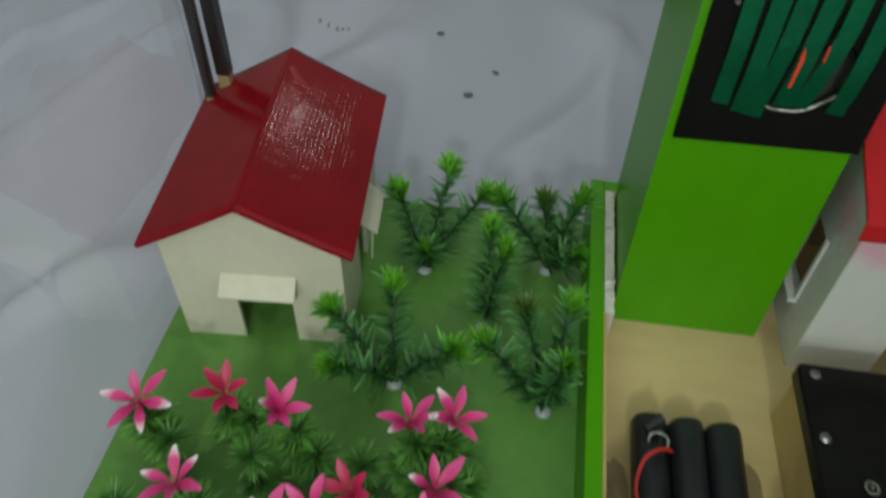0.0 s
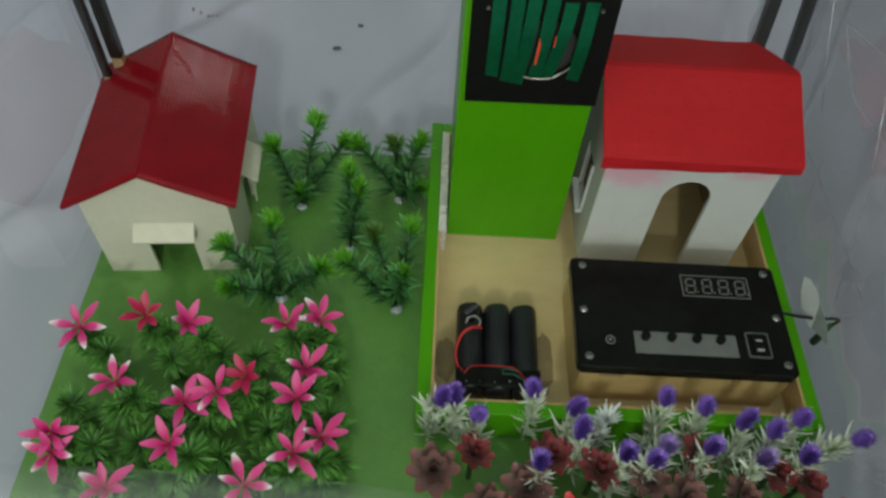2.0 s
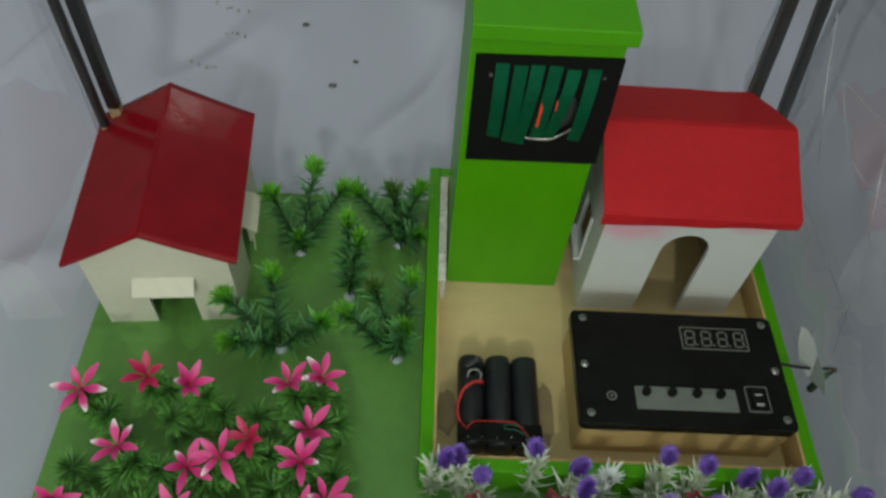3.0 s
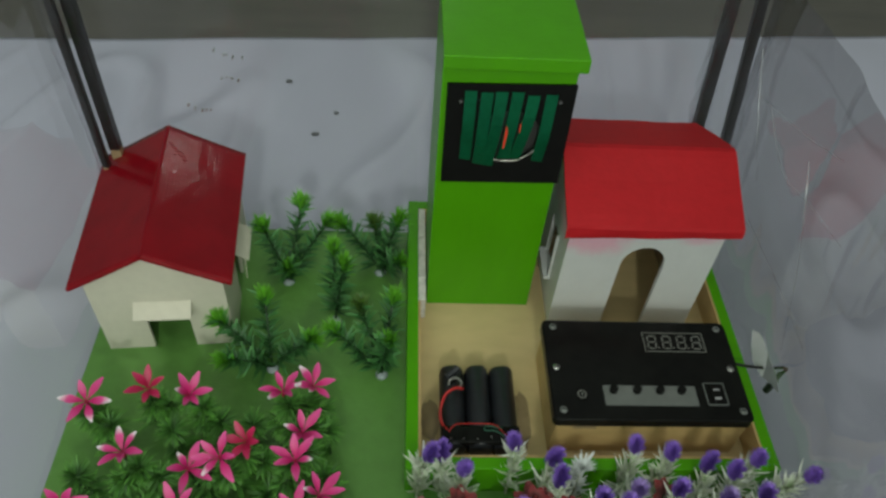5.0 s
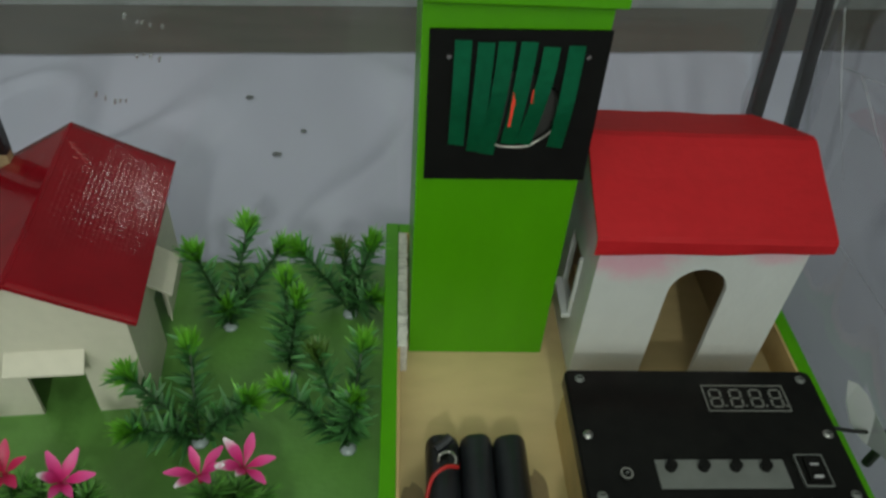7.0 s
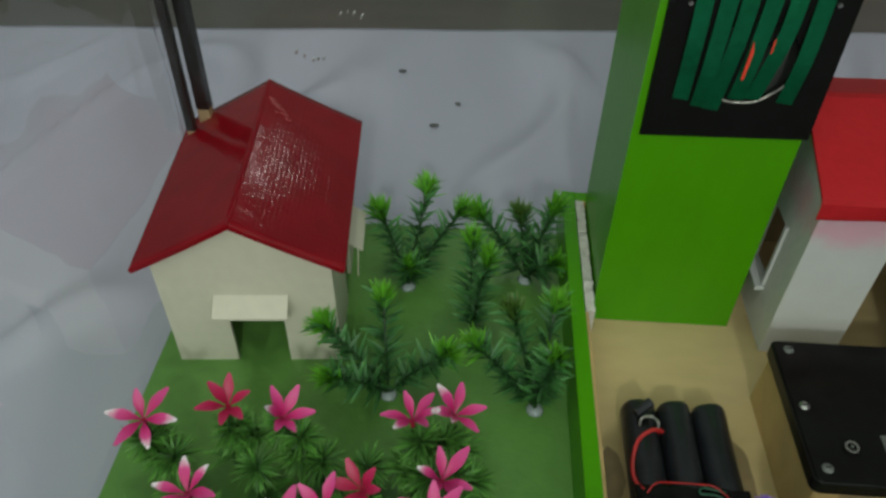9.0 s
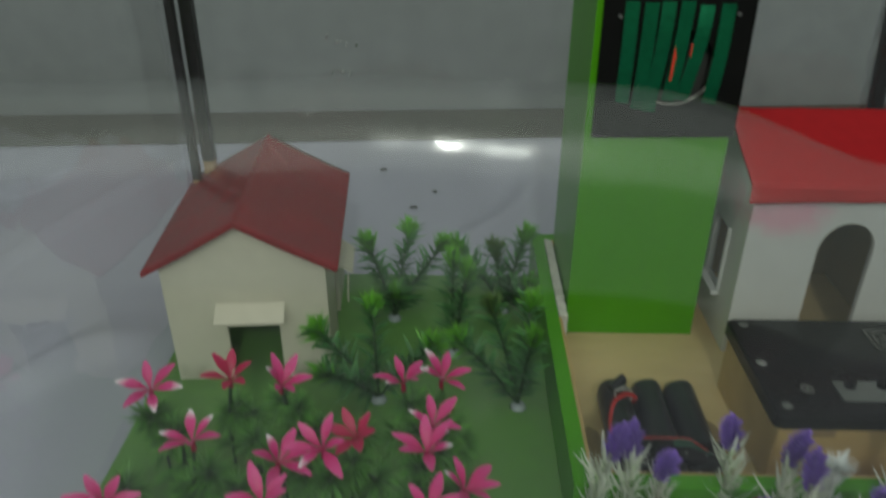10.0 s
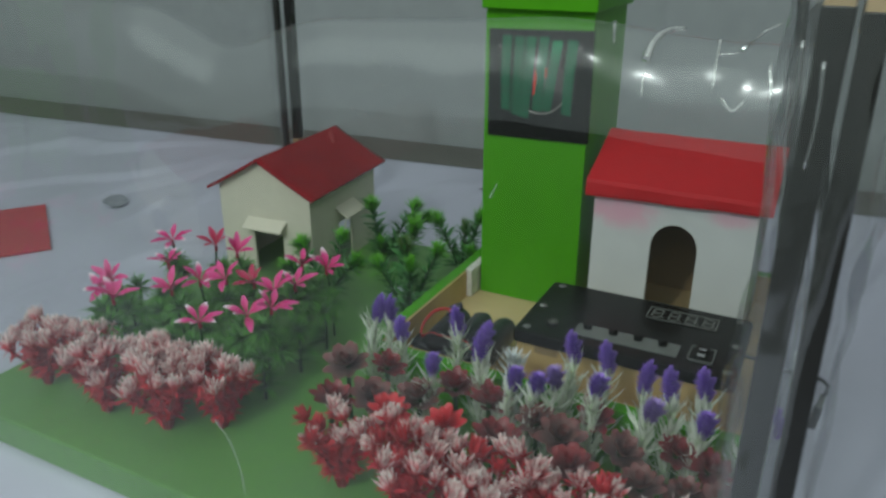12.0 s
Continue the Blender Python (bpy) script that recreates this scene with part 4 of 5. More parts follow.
def front_film(t0, t1, nu=110, nv=24):
    """The front film between two heights of its profile: upright, then rolling inwards along its upper edge."""
    b = bmesh.new()
    rows = []
    for j in range(nv + 1):
        t = t0 + (t1 - t0) * j / nv
        row = []
        for i in range(nu + 1):
            x = -0.303 + 0.572 * i / nu
            sag = 0.006 * noise.noise((x * 9, 2, 0)) - 0.016 * math.exp(-((x - 0.01) / 0.035) ** 2)
            if t < 1:
                y, z = -0.351 + 0.002 * t + 0.0025 * noise.noise((x * 7, t * 2, 3)), TABLE_Z + 0.004 + (0.256 + sag - TABLE_Z - 0.004) * t
            else:
                g = (t - 1) * math.pi / 2
                y, z = -0.331 - 0.018 * math.cos(g) + 0.0025 * noise.noise((x * 7, 2, 3)) * math.cos(g), 0.256 + sag + (0.037 + 0.004 * noise.noise((x * 14, 6, 0))) * math.sin(g)
            near = max(0.0, min(1.0, (x - 0.08) / 0.15)) * max(0.0, min(1.0, (z - 0.12) / 0.1))
            y += 0.005 * near * (0.4 - abs(noise.noise((x * 28 + z * 9, z * 20 - x * 12, 4))))
            row.append(b.verts.new((x, y, z)))
        rows.append(row)
    for r, s in zip(rows, rows[1:]):
        for i in range(nu):
            b.faces.new((r[i], r[i + 1], s[i + 1], s[i]))
    return b


def post_wrap(foot_x, lean, cy, rx, ry, seed):
    """Crumpled film wound round a pair of posts."""
    b = bmesh.new()
    n, m = 36, 70
    rows = []
    for j in range(m + 1):
        z = -0.03 + 0.34 * j / m
        cx = foot_x - math.tan(radians(lean)) * (z + 0.025)
        row = []
        for i in range(n):
            a = 2 * math.pi * i / n
            r = 1 + 0.35 * noise.noise((2.2 * math.cos(a), 2.2 * math.sin(a), z * 9 + seed)) + 0.2 * noise.noise((5 * math.cos(a), 5 * math.sin(a), z * 30 + seed))
            row.append(b.verts.new((cx + rx * r * math.cos(a), cy + ry * r * math.sin(a), z)))
        rows.append(row)
    for r, s in zip(rows, rows[1:]):
        for i in range(n):
            b.faces.new((r[i], r[(i + 1) % n], s[(i + 1) % n], s[i]))
    return b


film = thing("plastic_film", "clear plastic film stretched round the model as open box", "plastic film", (0, 0, 0))
FOOT = TABLE_Z + 0.004
for nm, bm_, mt, lb in (("front_sheet", front_film(0.0, 1.0), M_FILM_FRONT, "clear film, slightly milky"),
                        ("rolled_edge", front_film(1.0, 2.15, 110, 14), M_FILM_EDGE, "upper edge of the film rolled inwards"),
                        ("post_wrap", post_wrap(0.2805, 0.2, -0.341, 0.0185, 0.0165, 0), M_FILM_WRAP, "crumpled film wound round the corner posts"),
                        ("post_wrap", post_wrap(-0.293, 0.0, 0.089, 0.012, 0.0145, 3), M_FILM_BACKWRAP, "crumpled film wound round the corner posts"),
                        ("post_wrap", post_wrap(0.287, 6.0, 0.118, 0.025, 0.009, 6), M_FILM_BACKWRAP, "crumpled film wound round the corner posts"),
                        ("left_sheet", sheet((-0.303, 0.108), (-0.303, -0.351), (-0.303, 0.108), (-0.303, -0.335), FOOT, 0.298, 5.0, 0.003), M_FILM_SIDE, ""),
                        ("right_sheet", sheet((0.284, -0.349), (0.297, 0.108), (0.267, -0.333), (0.268, 0.108), FOOT, 0.298, 7.0, 0.008), M_FILM_DARKENED, "creased film, darkened to dim what shows through"),
                        ("back_sheet", sheet((0.297, 0.1125), (-0.303, 0.1125), (0.268, 0.1125), (-0.303, 0.1125), FOOT, 0.297, 9.0, 0.002), M_FILM, "")):
    o = part(nm, bm_, mt, film, lb, True)
    o.visible_shadow = nm in ("left_sheet", "right_sheet")
M_TEAR = mat("milky_film_tear", (0.85, 0.86, 0.88), 0.4, vary=0.05, bump=0.2)
glow, both = M_TEAR.node_tree.nodes.new("ShaderNodeBsdfTranslucent"), M_TEAR.node_tree.nodes.new("ShaderNodeMixShader")
glow.inputs[0].default_value = (0.85, 0.86, 0.88, 1)
M_TEAR.node_tree.links.new(M_TEAR.node_tree.nodes["Principled BSDF"].outputs[0], both.inputs[1])
M_TEAR.node_tree.links.new(glow.outputs[0], both.inputs[2])
M_TEAR.node_tree.links.new(both.outputs[0], M_TEAR.node_tree.nodes["Material Output"].inputs[0])
tear = part("torn_flap", flap, M_TEAR, film, "milky torn flap round the cable hole")
tear.visible_shadow = False
M_CREASE = film_mat("whitened_film_crease", 0.14, 0.15, 0.2, 0.1)
for line in (((-0.009, 0.066), (0.0, 0.055), (0.006, 0.038), (0.008, 0.019)), ((-0.177, 0.097), (-0.167, 0.102)), ((0.161, 0.228), (0.164, 0.234))):
    o = part("crease", tube(bent([(x, -0.3545, z) for x, z in line], 6), 0.0004, 6), M_CREASE, film, "whitened crease in the film")
    o.visible_shadow = False

M_SIDE_CREASE = film_mat("pressed_film_crease", 0.1, 0.25, 0.2, 0.02, 0.97, 0.04)
for line in (((0.095, 0.23), (0.067, 0.187), (0.029, 0.142)), ((0.05, 0.205), (-0.002, 0.181), (-0.055, 0.193), (-0.104, 0.203)), ((0.07, 0.2), (-0.009, 0.224), (-0.067, 0.247)), ((0.02, 0.105), (-0.06, 0.109), (-0.121, 0.107)), ((-0.03, 0.215), (-0.07, 0.15), (-0.1, 0.075))):
    o = part("crease", tube(bent([(0.2945 - 0.082 * z - 0.004, y, z) for y, z in line], 6), 0.0007, 6, taper=0.4), M_SIDE_CREASE, film, "pressed crease in the film")
    o.visible_shadow = False

M_FOLD = film_mat("glossy_film_fold", 0.02, 0.06, 0.2, 0.45)
fold_rng = random.Random(5)
for cx, cz, many in ((-0.206, 0.138, 5), (-0.175, 0.171, 4), (-0.173, 0.196, 5)):
    for k in range(many):
        x0, long, r = cx + 0.0052 * (k - many / 2) + fold_rng.uniform(-0.0015, 0.0015), fold_rng.uniform(0.003, 0.0055), fold_rng.uniform(0.0008, 0.0014)
        z = cz - 0.0012 * k + fold_rng.uniform(-0.002, 0.002)
        b = bmesh.new()
        bmesh.ops.create_uvsphere(b, u_segments=14, v_segments=8, radius=1)
        for v in b.verts:
            v.co = Vector((x0 + v.co.x * r + 0.3 * v.co.z * long / 2, 0.1105 + v.co.y * r * 0.7, z + v.co.z * long / 2))
        o = part("fold", b, M_FOLD, film, "glossy wrinkle placed where the film glints", True)
        o.visible_shadow = False


def on_front(x, z):
    """A place on the outer face of the front film, also where its upper edge rolls inwards."""
    g = math.asin(max(0.0, min(1.0, (z - 0.256) / 0.039)))
    return Vector((x, -0.3325 - 0.0205 * math.cos(g), z))


# Strokes traced from glints; the first, a crescent, stands in for a lamp's reflection.
for line, r in ((((0.216, 0.285), (0.217, 0.291), (0.2205, 0.2945), (0.226, 0.295)), 0.0018), (((0.239, 0.293), (0.2395, 0.287), (0.24, 0.276)), 0.0006), (((0.2395, 0.288), (0.246, 0.289)), 0.0007),
                (((0.243, 0.275), (0.2475, 0.271), (0.251, 0.275)), 0.0008), (((0.247, 0.29), (0.252, 0.295), (0.257, 0.298)), 0.0007), (((0.2565, 0.286), (0.258, 0.28), (0.2585, 0.275)), 0.001),
                (((0.216, 0.281), (0.2165, 0.272)), 0.0006), (((0.2, 0.296), (0.203, 0.29)), 0.0007)):
    o = part("fold", tube(bent([on_front(x, z) for x, z in line], 5), r, 9, taper=0.5), M_FOLD, film, "glossy wrinkle placed where the film glints", True)
    o.visible_shadow = False
for line in (((0.2655, 0.296), (0.2665, 0.28), (0.2655, 0.266), (0.2675, 0.25), (0.267, 0.235)), ((0.2725, 0.29), (0.2735, 0.272), (0.2725, 0.256))):
    o = part("fold", tube(bent([(x, -0.3585, z) for x, z in line], 5), 0.0007, 8, taper=0.5), M_FOLD, film, "glossy wrinkle placed where the film glints", True)
    o.visible_shadow = False

# ---------------------------------------------------------------- artificial plants
rng = random.Random(11)


def petal_mesh(material, length, width, droop):
    lv = Leaves().leaf((0, 0, 0), (1, 0, 0.5), length, width, droop, 0.35, 6, 0.2, 0, 2.1)
    me = lv.mesh("petal")
    me.materials.append(material)
    return me


PETALS = [petal_mesh(M_PETAL, 0.0178, 0.0064, 0.55), petal_mesh(M_PETAL, 0.0184, 0.0058, 0.3), petal_mesh(M_PETALRED, 0.0178, 0.0062, 0.4), petal_mesh(M_PETALPINK, 0.0174, 0.006, 0.45), petal_mesh(M_PETALPINK, 0.0178, 0.0064, 0.65)]


def tuft(lv, c, r, n, width, low=-0.3, droop=0.25, rings=2):
    """A ball of needles round c."""
    for _ in range(n):
        w = ball_way(rng, low)
        lv.leaf(Vector(c) + w * r * 0.12, w, r * rng.uniform(0.75, 1.1), width, droop * rng.uniform(0.2, 1.4), 0.3, rings, 0, rng.uniform(-0.6, 0.6))


def lily(x, y, z, red):
    """One plastic lily: six petals on a stem that rises from needle tufts."""
    p = thing("artificial_lily", "crimson artificial lily with dark green needle leaves" if red else "magenta artificial lily with white petal tips and green leaves", "artificial flower", (x, y, BOARD_Z), rng.uniform(0, 60), "lilies in the flower bed")
    h = z - BOARD_Z
    bx, by = rng.uniform(-0.006, 0.006), rng.uniform(-0.004, 0.006)
    part("stem", tube(bent([(bx, by, 0), (bx * 0.8, by * 0.9, h * 0.5), (0, 0, h)], 5), 0.0011, 6), M_STEM, p)
    head = part("blossom", tube([(0, 0, h - 0.004), (0, 0, h - 0.001), (0, 0, h + 0.0015)], 0.0016, 8, taper=0.7), M_PETALRED, p, "open six petal blossom")
    tilt = (rng.uniform(-22, 22), rng.uniform(0, 34))
    turn, opening = rng.uniform(0, 60), rng.uniform(-6, 10)
    for k in range(6):
        me = PETALS[2] if red else PETALS[rng.choice((0, 1, 3, 3, 4))]
        o = part("petal", me, None, head)
        s = rng.uniform(0.9, 1.08)
        o.matrix_basis = pose(0, 0, h, tilt[1], tilt[0], 0) @ pose(0, 0, 0, 0, 0, turn + 60 * k + rng.uniform(-11, 11)) @ Matrix.Diagonal((s, s, s, 1)) @ pose(0, 0, 0, 0, -rng.uniform(14, 40) - opening, 0)
    lv = Leaves()
    for _ in range(3):
        a = rng.uniform(0, 6.28)
        r = rng.uniform(0.004, 0.013)
        tuft(lv, (r * math.cos(a), r * math.sin(a), h * rng.uniform(0.52, 0.86)), rng.uniform(0.0125, 0.016), 110, 0.0018, -0.7)
    for _ in range(7):
        a = rng.uniform(0, 6.28)
        lv.leaf((bx, by, h * 0.25), (math.cos(a), math.sin(a), 0.55), rng.uniform(0.014, 0.022), 0.005, 0.45, 0.3, 3)
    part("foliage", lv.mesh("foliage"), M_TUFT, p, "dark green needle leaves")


LILIES = [(-0.258, -0.144, 0.061), (-0.216, -0.131, 0.059), (-0.185, -0.137, 0.06), (-0.114, -0.133, 0.06), (-0.092, -0.127, 0.058), (-0.221, -0.185, 0.061),
          (-0.136, -0.172, 0.054), (-0.152, -0.188, 0.061), (-0.174, -0.196, 0.058), (-0.096, -0.167, 0.058), (-0.098, -0.191, 0.062), (-0.174, -0.227, 0.063),
          (-0.079, -0.218, 0.064), (-0.096, -0.227, 0.058), (-0.256, -0.218, 0.052), (-0.255, -0.23, 0.047), (-0.208, -0.257, 0.06), (-0.124, -0.249, 0.056)]
for i, (x, y, z) in enumerate(LILIES):
    lily(x, y, z - 0.005, i in (1, 6))


def green_clump(x, y, z):
    """A low tuft of needle balls and broad leaves between the lilies."""
    p = thing("artificial_greenery", "low dark green artificial foliage between the lilies", "artificial plant", (x, y, BOARD_Z), 0, "greenery in the flower bed")
    part("stem", tube([(0, 0, 0), (0.001, 0.001, z - BOARD_Z)], 0.0013, 6), M_STEM, p)
    lv = Leaves()
    tuft(lv, (0, 0, z - BOARD_Z), 0.014, 95, 0.0015, -0.5)
    for _ in range(9):
        a = rng.uniform(0, 6.28)
        lv.leaf((0, 0, rng.uniform(0.006, 0.02)), (math.cos(a), math.sin(a), rng.uniform(0.1, 0.6)), rng.uniform(0.014, 0.022), 0.006, 0.4, 0.3, 3)
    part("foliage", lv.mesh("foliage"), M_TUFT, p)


for x, y in ((-0.245, -0.15), (-0.2, -0.15), (-0.163, -0.146), (-0.138, -0.148), (-0.11, -0.148), (-0.08, -0.15), (-0.26, -0.19), (-0.2, -0.19), (-0.12, -0.2), (-0.078, -0.19),
             (-0.235, -0.22), (-0.205, -0.215), (-0.15, -0.22), (-0.12, -0.225), (-0.078, -0.235), (-0.245, -0.245), (-0.16, -0.25), (-0.19, -0.24), (-0.1, -0.25)):
    green_clump(x, y, 0.024 + rng.uniform(-0.006, 0.006))


def shrub(x, y, sprigs, group="green shrubs"):
    """A plastic water-plant shrub: bent sprigs of dark leaflets, each ending in a bright needle tuft."""
    p = thing("artificial_shrub", "dark green artificial shrub with bright green tufted tips", "artificial plant", (x, y, BOARD_Z), 0, group)
    g = bmesh.new()
    bmesh.ops.create_uvsphere(g, u_segments=10, v_segments=6, radius=0.006)
    for v in g.verts:
        v.co.z = max(0, v.co.z * 0.6)
    part("glue_blob", g, M_GLUE, p, "clear glue at its foot", True)
    lv, tufts = Leaves(), []
    st = bmesh.new()
    for dx, dy, dz, kind in sprigs:
        end = Vector((dx - x, dy - y, dz - BOARD_Z))
        line = bent([(0, 0, 0.002), end * 0.45 + Vector((0, 0, 0.005)), end], 7)
        tube(line, 0.001, 5, st)
        for k, c in enumerate(line[2:]):
            t = (k + 2) / len(line)
            d = (end * 0.6 + Vector((0, 0, 0.01))).normalized()
            for _ in range(6):
                w = ball_way(rng, -1)
                w = (w - d * w.dot(d)).normalized() + d * rng.uniform(0.3, 1.3)
                lv.leaf(c, w, rng.uniform(0.012, 0.021) * (1.15 - 0.35 * t), 0.0029, 0.12, 0.4, 3, 0, rng.uniform(-0.5, 0.5), 0.9)
        d = (line[-1] - line[-3]).normalized()
        tips = Leaves()
        for _ in range(80):
            w = ball_way(rng, -1)
            w = (w + d * rng.uniform(0.9, 2.6)).normalized()
            tips.leaf(line[-1] - d * rng.uniform(0.002, 0.009) + w * 0.001, w, rng.uniform(0.012, 0.0185), 0.0019, -0.1, 0.3, 2, 0, rng.uniform(-0.5, 0.5))
        tufts.append((tips.mesh("tip_tuft"), kind))
    part("stem", st, M_STEM, p)
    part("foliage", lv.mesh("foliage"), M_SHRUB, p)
    for tm in tufts:
        part("tip_tuft", tm[0], M_TIP if tm[1] else M_OLIVE, p, "bright green needle tuft" if tm[1] else "faded olive needle tuft")


shrub(-0.137, -0.068, [(-0.181, -0.047, 0.031, 1), (-0.144, -0.028, 0.039, 1), (-0.171, -0.083, 0.022, 1), (-0.099, -0.07, 0.036, 1)])
shrub(-0.04, -0.073, [(-0.031, -0.032, 0.048, 1), (-0.059, -0.047, 0.052, 0), (-0.081, -0.059, 0.033, 1), (-0.034, -0.08, 0.05, 1)])
shrub(-0.085, -0.014, [(-0.087, 0.023, 0.048, 1), (-0.076, 0.002, 0.051, 1)])
shrub(-0.134, 0.033, [(-0.124, 0.091, 0.039, 1), (-0.155, 0.048, 0.049, 1), (-0.096, 0.068, 0.037, 1), (-0.132, 0.028, 0.014, 1)])
shrub(-0.045, 0.047, [(-0.028, 0.06, 0.051, 1), (-0.083, 0.068, 0.036, 1), (-0.026, 0.032, 0.022, 1), (-0.052, 0.075, 0.03, 0)])


def floret_head(kind, material):
    """A soft violet head: a pointed cone of small florets, or a round fuzzy ball."""
    lv = Leaves()
    n = 12
    for k in range(n):
        t = k / (n - 1)
        r = 0.0076 * math.sin(math.pi * (0.22 + 0.74 * t)) if kind == "cone" else 0.0085 * math.sin(math.pi * (0.12 + 0.8 * t))
        z = (0.024 if kind == "cone" else 0.016) * t
        for j in range(20):
            a = 6.283 * j / 20 + k * 0.5
            lv.leaf((0, 0, z), (math.cos(a), math.sin(a), 0.35 + 0.5 * t), max(r, 0.002) * (1.0 + 0.25 * math.sin(j * 7.3 + k * 3.1)), 0.0021, -0.2, 0.4, 2, 0.1)
    me = lv.mesh("flower_head")
    me.materials.append(material)
    return me


HEADS = {("cone", 0): floret_head("cone", M_LAV), ("ball", 0): floret_head("ball", M_LAV), ("ball", 1): floret_head("ball", M_LAVPALE)}


def lavender(x, y, z, kind, pale, lean=(0, 0)):
    p = thing("artificial_lavender", "violet artificial lavender with frosted white needle leaves", "artificial flower", (x - lean[0], y - lean[1], BOARD_Z), 0, "lavender row in front of the tray")
    h = z - BOARD_Z
    part("stem", tube(bent([(0, 0, 0), (lean[0] * 0.3, lean[1] * 0.3, h * 0.5), (lean[0], lean[1], h - 0.006)], 5), 0.0012, 6), M_PALESTEM, p)
    if kind:
        o = part("flower_head", HEADS[(kind, pale)], None, p, "pale violet flower head" if pale else "violet flower head")
        o.matrix_basis = pose(lean[0], lean[1], h - 0.01, rng.uniform(-8, 14), rng.uniform(-14, 14), rng.uniform(0, 90))
    lv = Leaves()
    for k in range(105):
        t = rng.uniform(0.1, 0.84)
        a = rng.uniform(0, 6.283)
        c = Vector((lean[0] * t * t, lean[1] * t * t, h * t))
        lv.leaf(c, (math.cos(a), math.sin(a), rng.uniform(0.3, 1.7)), rng.uniform(0.012, 0.024) * (1.15 - 0.4 * t), 0.0022, -0.3, 0.3, 3)
    if not kind:
        for k in range(40):
            w = ball_way(rng, 0.2)
            lv.leaf((0, 0, h - 0.008), w + Vector((0, 0, 0.8)), 0.013, 0.0016, 0.1, 0.3, 2)
    part("foliage", lv.mesh("foliage"), M_FROST if kind else M_FROSTWHITE, p, "frosted pale needle leaves")


LAV = [(-0.003, -0.187, 0.062, "cone", 0), (0.023, -0.192, 0.055, "cone", 0), (0.063, -0.176, 0.061, "cone", 0), (0.087, -0.189, 0.063, "cone", 0), (0.092, -0.207, 0.063, "cone", 0),
       (0.153, -0.18, 0.065, "cone", 0), (0.178, -0.186, 0.067, "cone", 0), (0.202, -0.194, 0.063, "cone", 0), (0.221, -0.201, 0.067, "cone", 0), (0.241, -0.191, 0.068, "cone", 0),
       (0.066, -0.227, 0.054, "ball", 0), (0.122, -0.218, 0.055, "ball", 0), (0.139, -0.222, 0.058, "ball", 0), (0.149, -0.212, 0.06, "ball", 1), (0.176, -0.213, 0.063, "ball", 0),
       (0.211, -0.216, 0.058, "ball", 1), (0.244, -0.214, 0.055, "ball", 0), (0.112, -0.189, 0.058, "", 0), (0.008, -0.186, 0.061, "cone", 0)]
for x, y, z, kind, pale in LAV:
    lavender(x, y, z, kind, pale, (rng.uniform(-0.006, 0.006), rng.uniform(0.0, 0.01)))
lavender(0.283, -0.199, 0.06, "cone", 0, (0.018, 0.0))


def succulent_leaf(material, length, width):
    me = Leaves().leaf((0, 0, 0), (1, 0, 0.2), length, width, -0.25, 0.5, 4, 0.25, 0, 1.5).mesh("leaf")
    me.materials.append(material)
    return me


SUC = [succulent_leaf(M_MAROON, 0.014, 0.0085), succulent_leaf(M_MAROON2, 0.0145, 0.009), succulent_leaf(M_REDLEAF, 0.014, 0.0075)]


def succulent(x, y, z, which, size):
    p = thing("artificial_succulent", ("dark maroon", "brownish grey maroon", "deep red")[which] + " artificial succulent rosette", "artificial plant", (x, y, BOARD_Z), rng.uniform(0, 90), "succulent row")
    h = z - BOARD_Z - 0.008
    part("stem", tube([(0, 0, 0), (0, 0, h * 0.6), (0, 0, h + 0.004)], 0.0019, 7), M_STEM if which != 2 else M_REDSTEM, p)
    tilt = pose(0, 0, h, rng.uniform(-5, 25), rng.uniform(-18, 18), 0)
    k = 0
    for n, up, s in ((8, -6, 1.05), (7, 24, 0.9), (5, 48, 0.66), (3, 68, 0.42)):
        for j in range(n):
            o = part("leaf", SUC[which], None, p)
            f = s * size * rng.uniform(0.9, 1.1)
            o.matrix_basis = tilt @ pose(0, 0, 0.0015 * k / 6, 0, 0, 360 * j / n + 23 * up + rng.uniform(-8, 8)) @ pose(0, 0, 0, 0, -up, 0) @ Matrix.Diagonal((f, f, f, 1))
            k += 1


for x, y, which in ((-0.004, -0.226, 1), (0.022, -0.214, 0), (0.005, -0.262, 0), (0.03, -0.248, 1), (0.06, -0.234, 1), (0.077, -0.212, 0), (0.09, -0.252, 2), (0.107, -0.222, 0),
                    (0.143, -0.226, 1), (0.125, -0.256, 0), (0.175, -0.207, 0), (0.2, -0.236, 1), (0.23, -0.216, 0), (0.25, -0.222, 0), (0.162, -0.238, 1), (0.242, -0.25, 1),
                    (0.218, -0.258, 1), (0.178, -0.262, 0), (0.265, -0.245, 1), (0.05, -0.258, 2)):
    succulent(x, y, 0.036 + rng.uniform(-0.004, 0.005), which, rng.uniform(0.95, 1.25))


def redwhite_head(n, material, length):
    lv = Leaves()
    r2 = random.Random(n)
    for _ in range(n):
        z = r2.uniform(-0.35, 1)
        a = r2.uniform(0, 6.283)
        q = math.sqrt(1 - z * z)
        lv.leaf((0, 0, 0), (q * math.cos(a), q * math.sin(a), z + 0.75), length * r2.uniform(0.75, 1.15), 0.0031, -0.5, 0.5, 3, 0.08, r2.uniform(-0.5, 0.5), 1.0)
    me = lv.mesh("sprig")
    me.materials.append(material)
    return me


RW = [redwhite_head(54, M_REDWHITE, 0.0118), redwhite_head(60, M_REDWHITE, 0.0128), redwhite_head(48, M_REDLEAF, 0.011)]


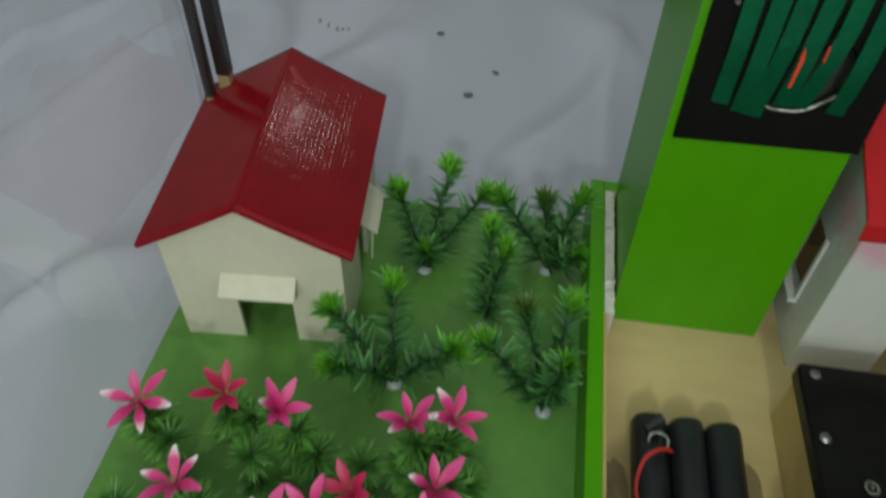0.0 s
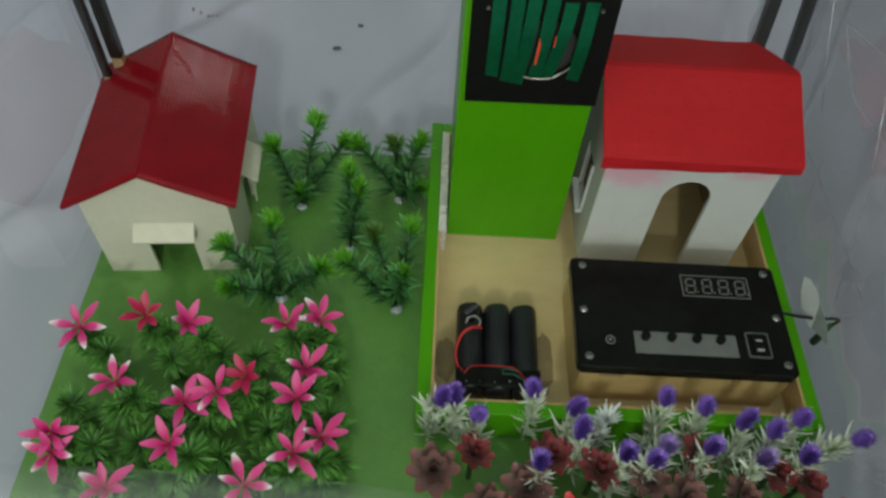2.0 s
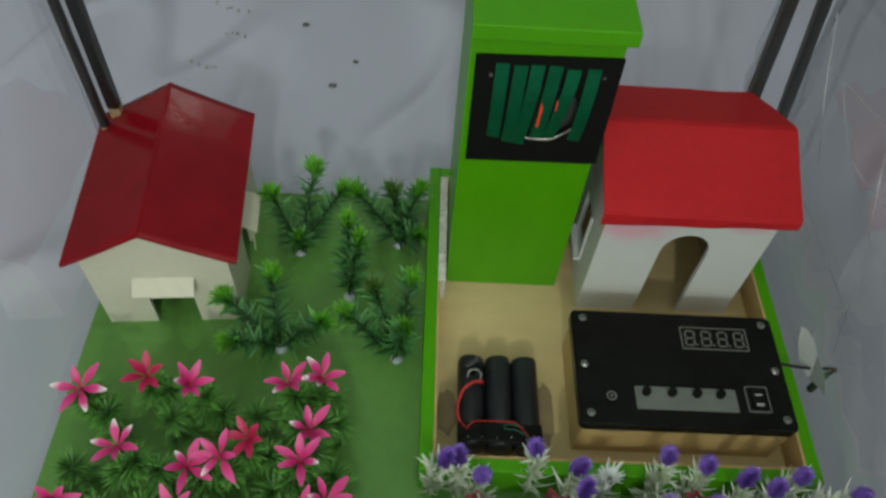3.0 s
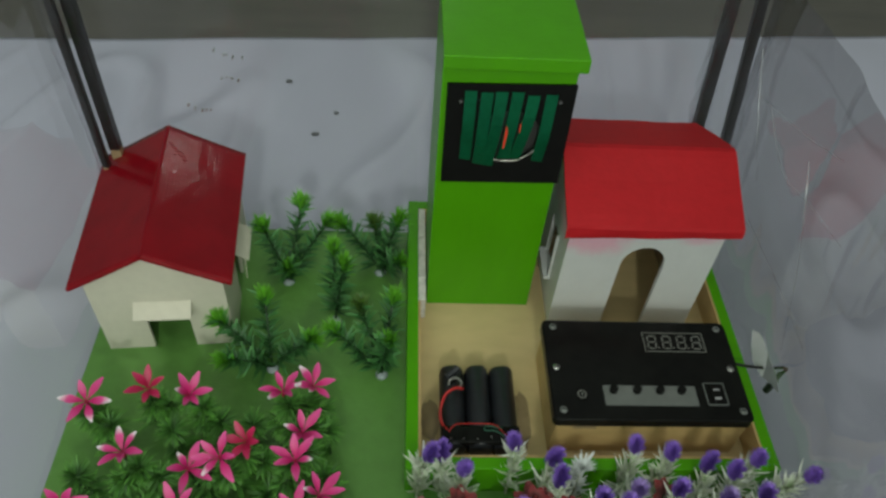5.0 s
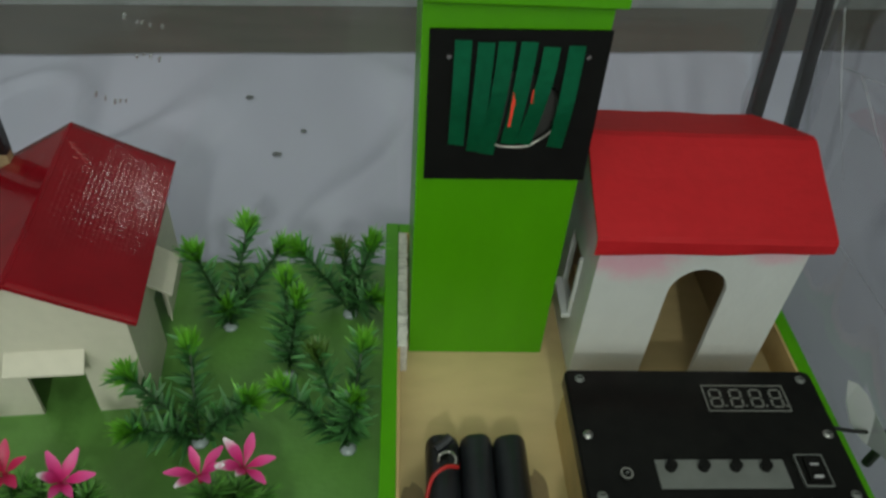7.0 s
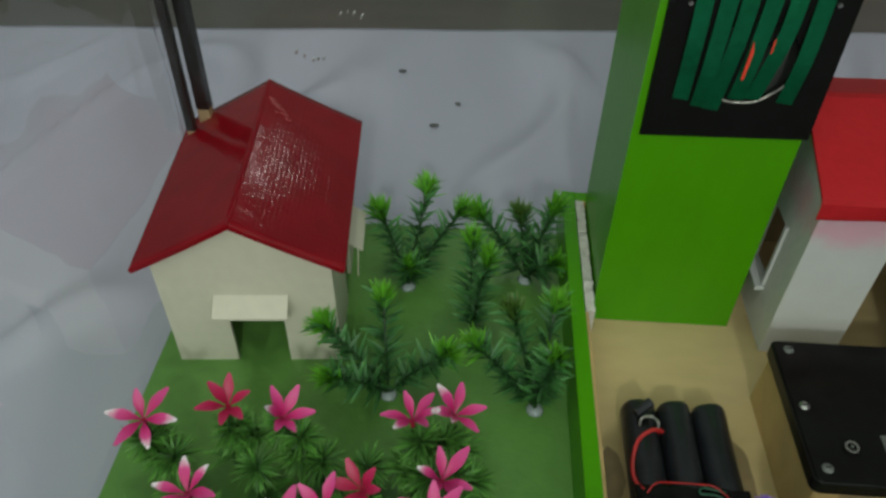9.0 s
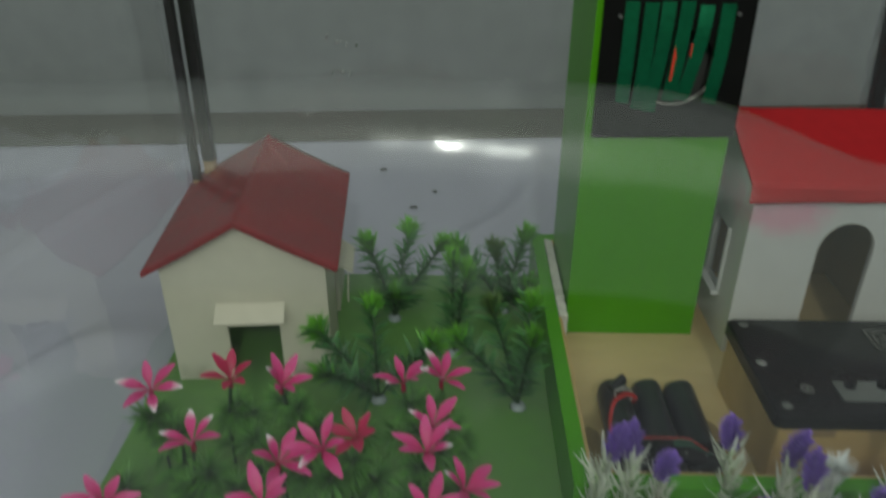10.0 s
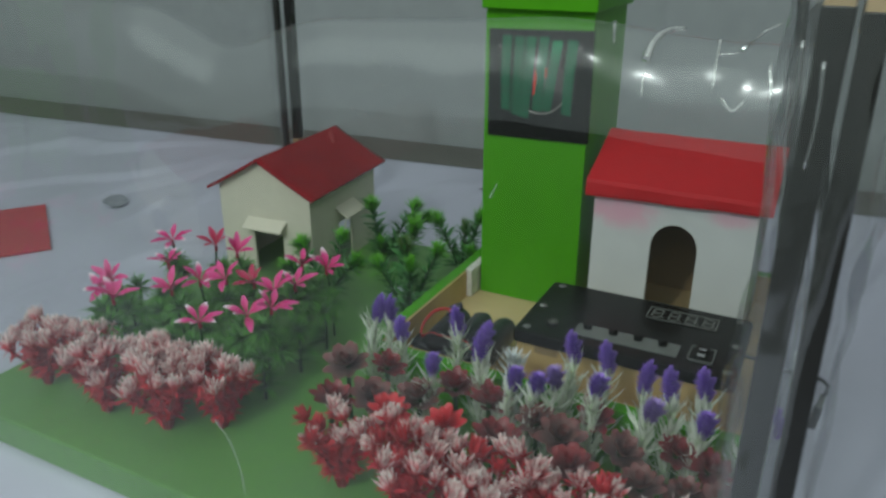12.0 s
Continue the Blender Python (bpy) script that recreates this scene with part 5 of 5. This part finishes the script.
def red_bush(x, y, heads, group):
    """A bushy red plant whose sprigs end in white-tipped leaf heads."""
    p = thing("artificial_red_bush", "red artificial bush with white tipped leaf heads", "artificial plant", (x, y, BOARD_Z), 0, group)
    st = bmesh.new()
    lv = Leaves()
    for hx, hy, hz, which in heads:
        end = Vector((hx - x, hy - y, hz - BOARD_Z))
        line = bent([(0.1 * (hx - x), 0.1 * (hy - y), 0), (end.x * 0.35, end.y * 0.35, end.z * 0.45), end], 5)
        tube(line, 0.0012, 5, st)
        for c in line[3:]:
            for _ in range(7):
                w = ball_way(rng, -0.3)
                lv.leaf(c, w, rng.uniform(0.007, 0.012), 0.0026, 0.1, 0.35, 2, 0, rng.uniform(-0.5, 0.5))
        o = part("sprig", RW[which], None, p, "white tipped leaf head" if which < 2 else "plain red leaf head")
        s = rng.uniform(0.85, 1.1)
        o.matrix_basis = Matrix.Translation(end) @ pose(0, 0, 0, rng.uniform(-25, 25), rng.uniform(-25, 25), rng.uniform(0, 360)) @ Matrix.Diagonal((s, s, s, 1))
    part("stem", st, M_REDSTEM, p)
    part("foliage", lv.mesh("foliage"), M_REDLEAF, p, "plain red inner leaves")


def bush_at(x, y, spread, n, group, kinds, top=0.04):
    heads = []
    for k in range(n):
        a = 6.283 * k / n + rng.uniform(-0.3, 0.3)
        r = spread * math.sqrt((k % 3 + 0.6) / 3)
        heads.append((x + r * math.cos(a), y + 0.85 * r * math.sin(a), top - 0.45 * r + rng.uniform(-0.006, 0.006), rng.choice(kinds)))
    red_bush(x, y, heads, group)


for x, y, s, n in ((-0.25, -0.298, 0.026, 12), (-0.212, -0.287, 0.024, 11), (-0.175, -0.303, 0.027, 13), (-0.118, -0.298, 0.03, 15), (-0.083, -0.278, 0.027, 13), (-0.143, -0.275, 0.022, 10)):
    bush_at(x, y, s, n, "red bushes in front of the lilies", (0, 1, 0, 1, 1, 1))
for x, y, s, n in ((0.033, -0.292, 0.028, 11), (0.074, -0.287, 0.027, 10), (0.113, -0.288, 0.027, 11), (0.152, -0.284, 0.026, 10), (0.192, -0.284, 0.026, 10), (0.232, -0.29, 0.024, 8), (0.095, -0.316, 0.02, 7), (0.14, -0.316, 0.02, 7)):
    bush_at(x, y, s, n, "red bushes in front of the succulents", (0, 1, 0, 2))
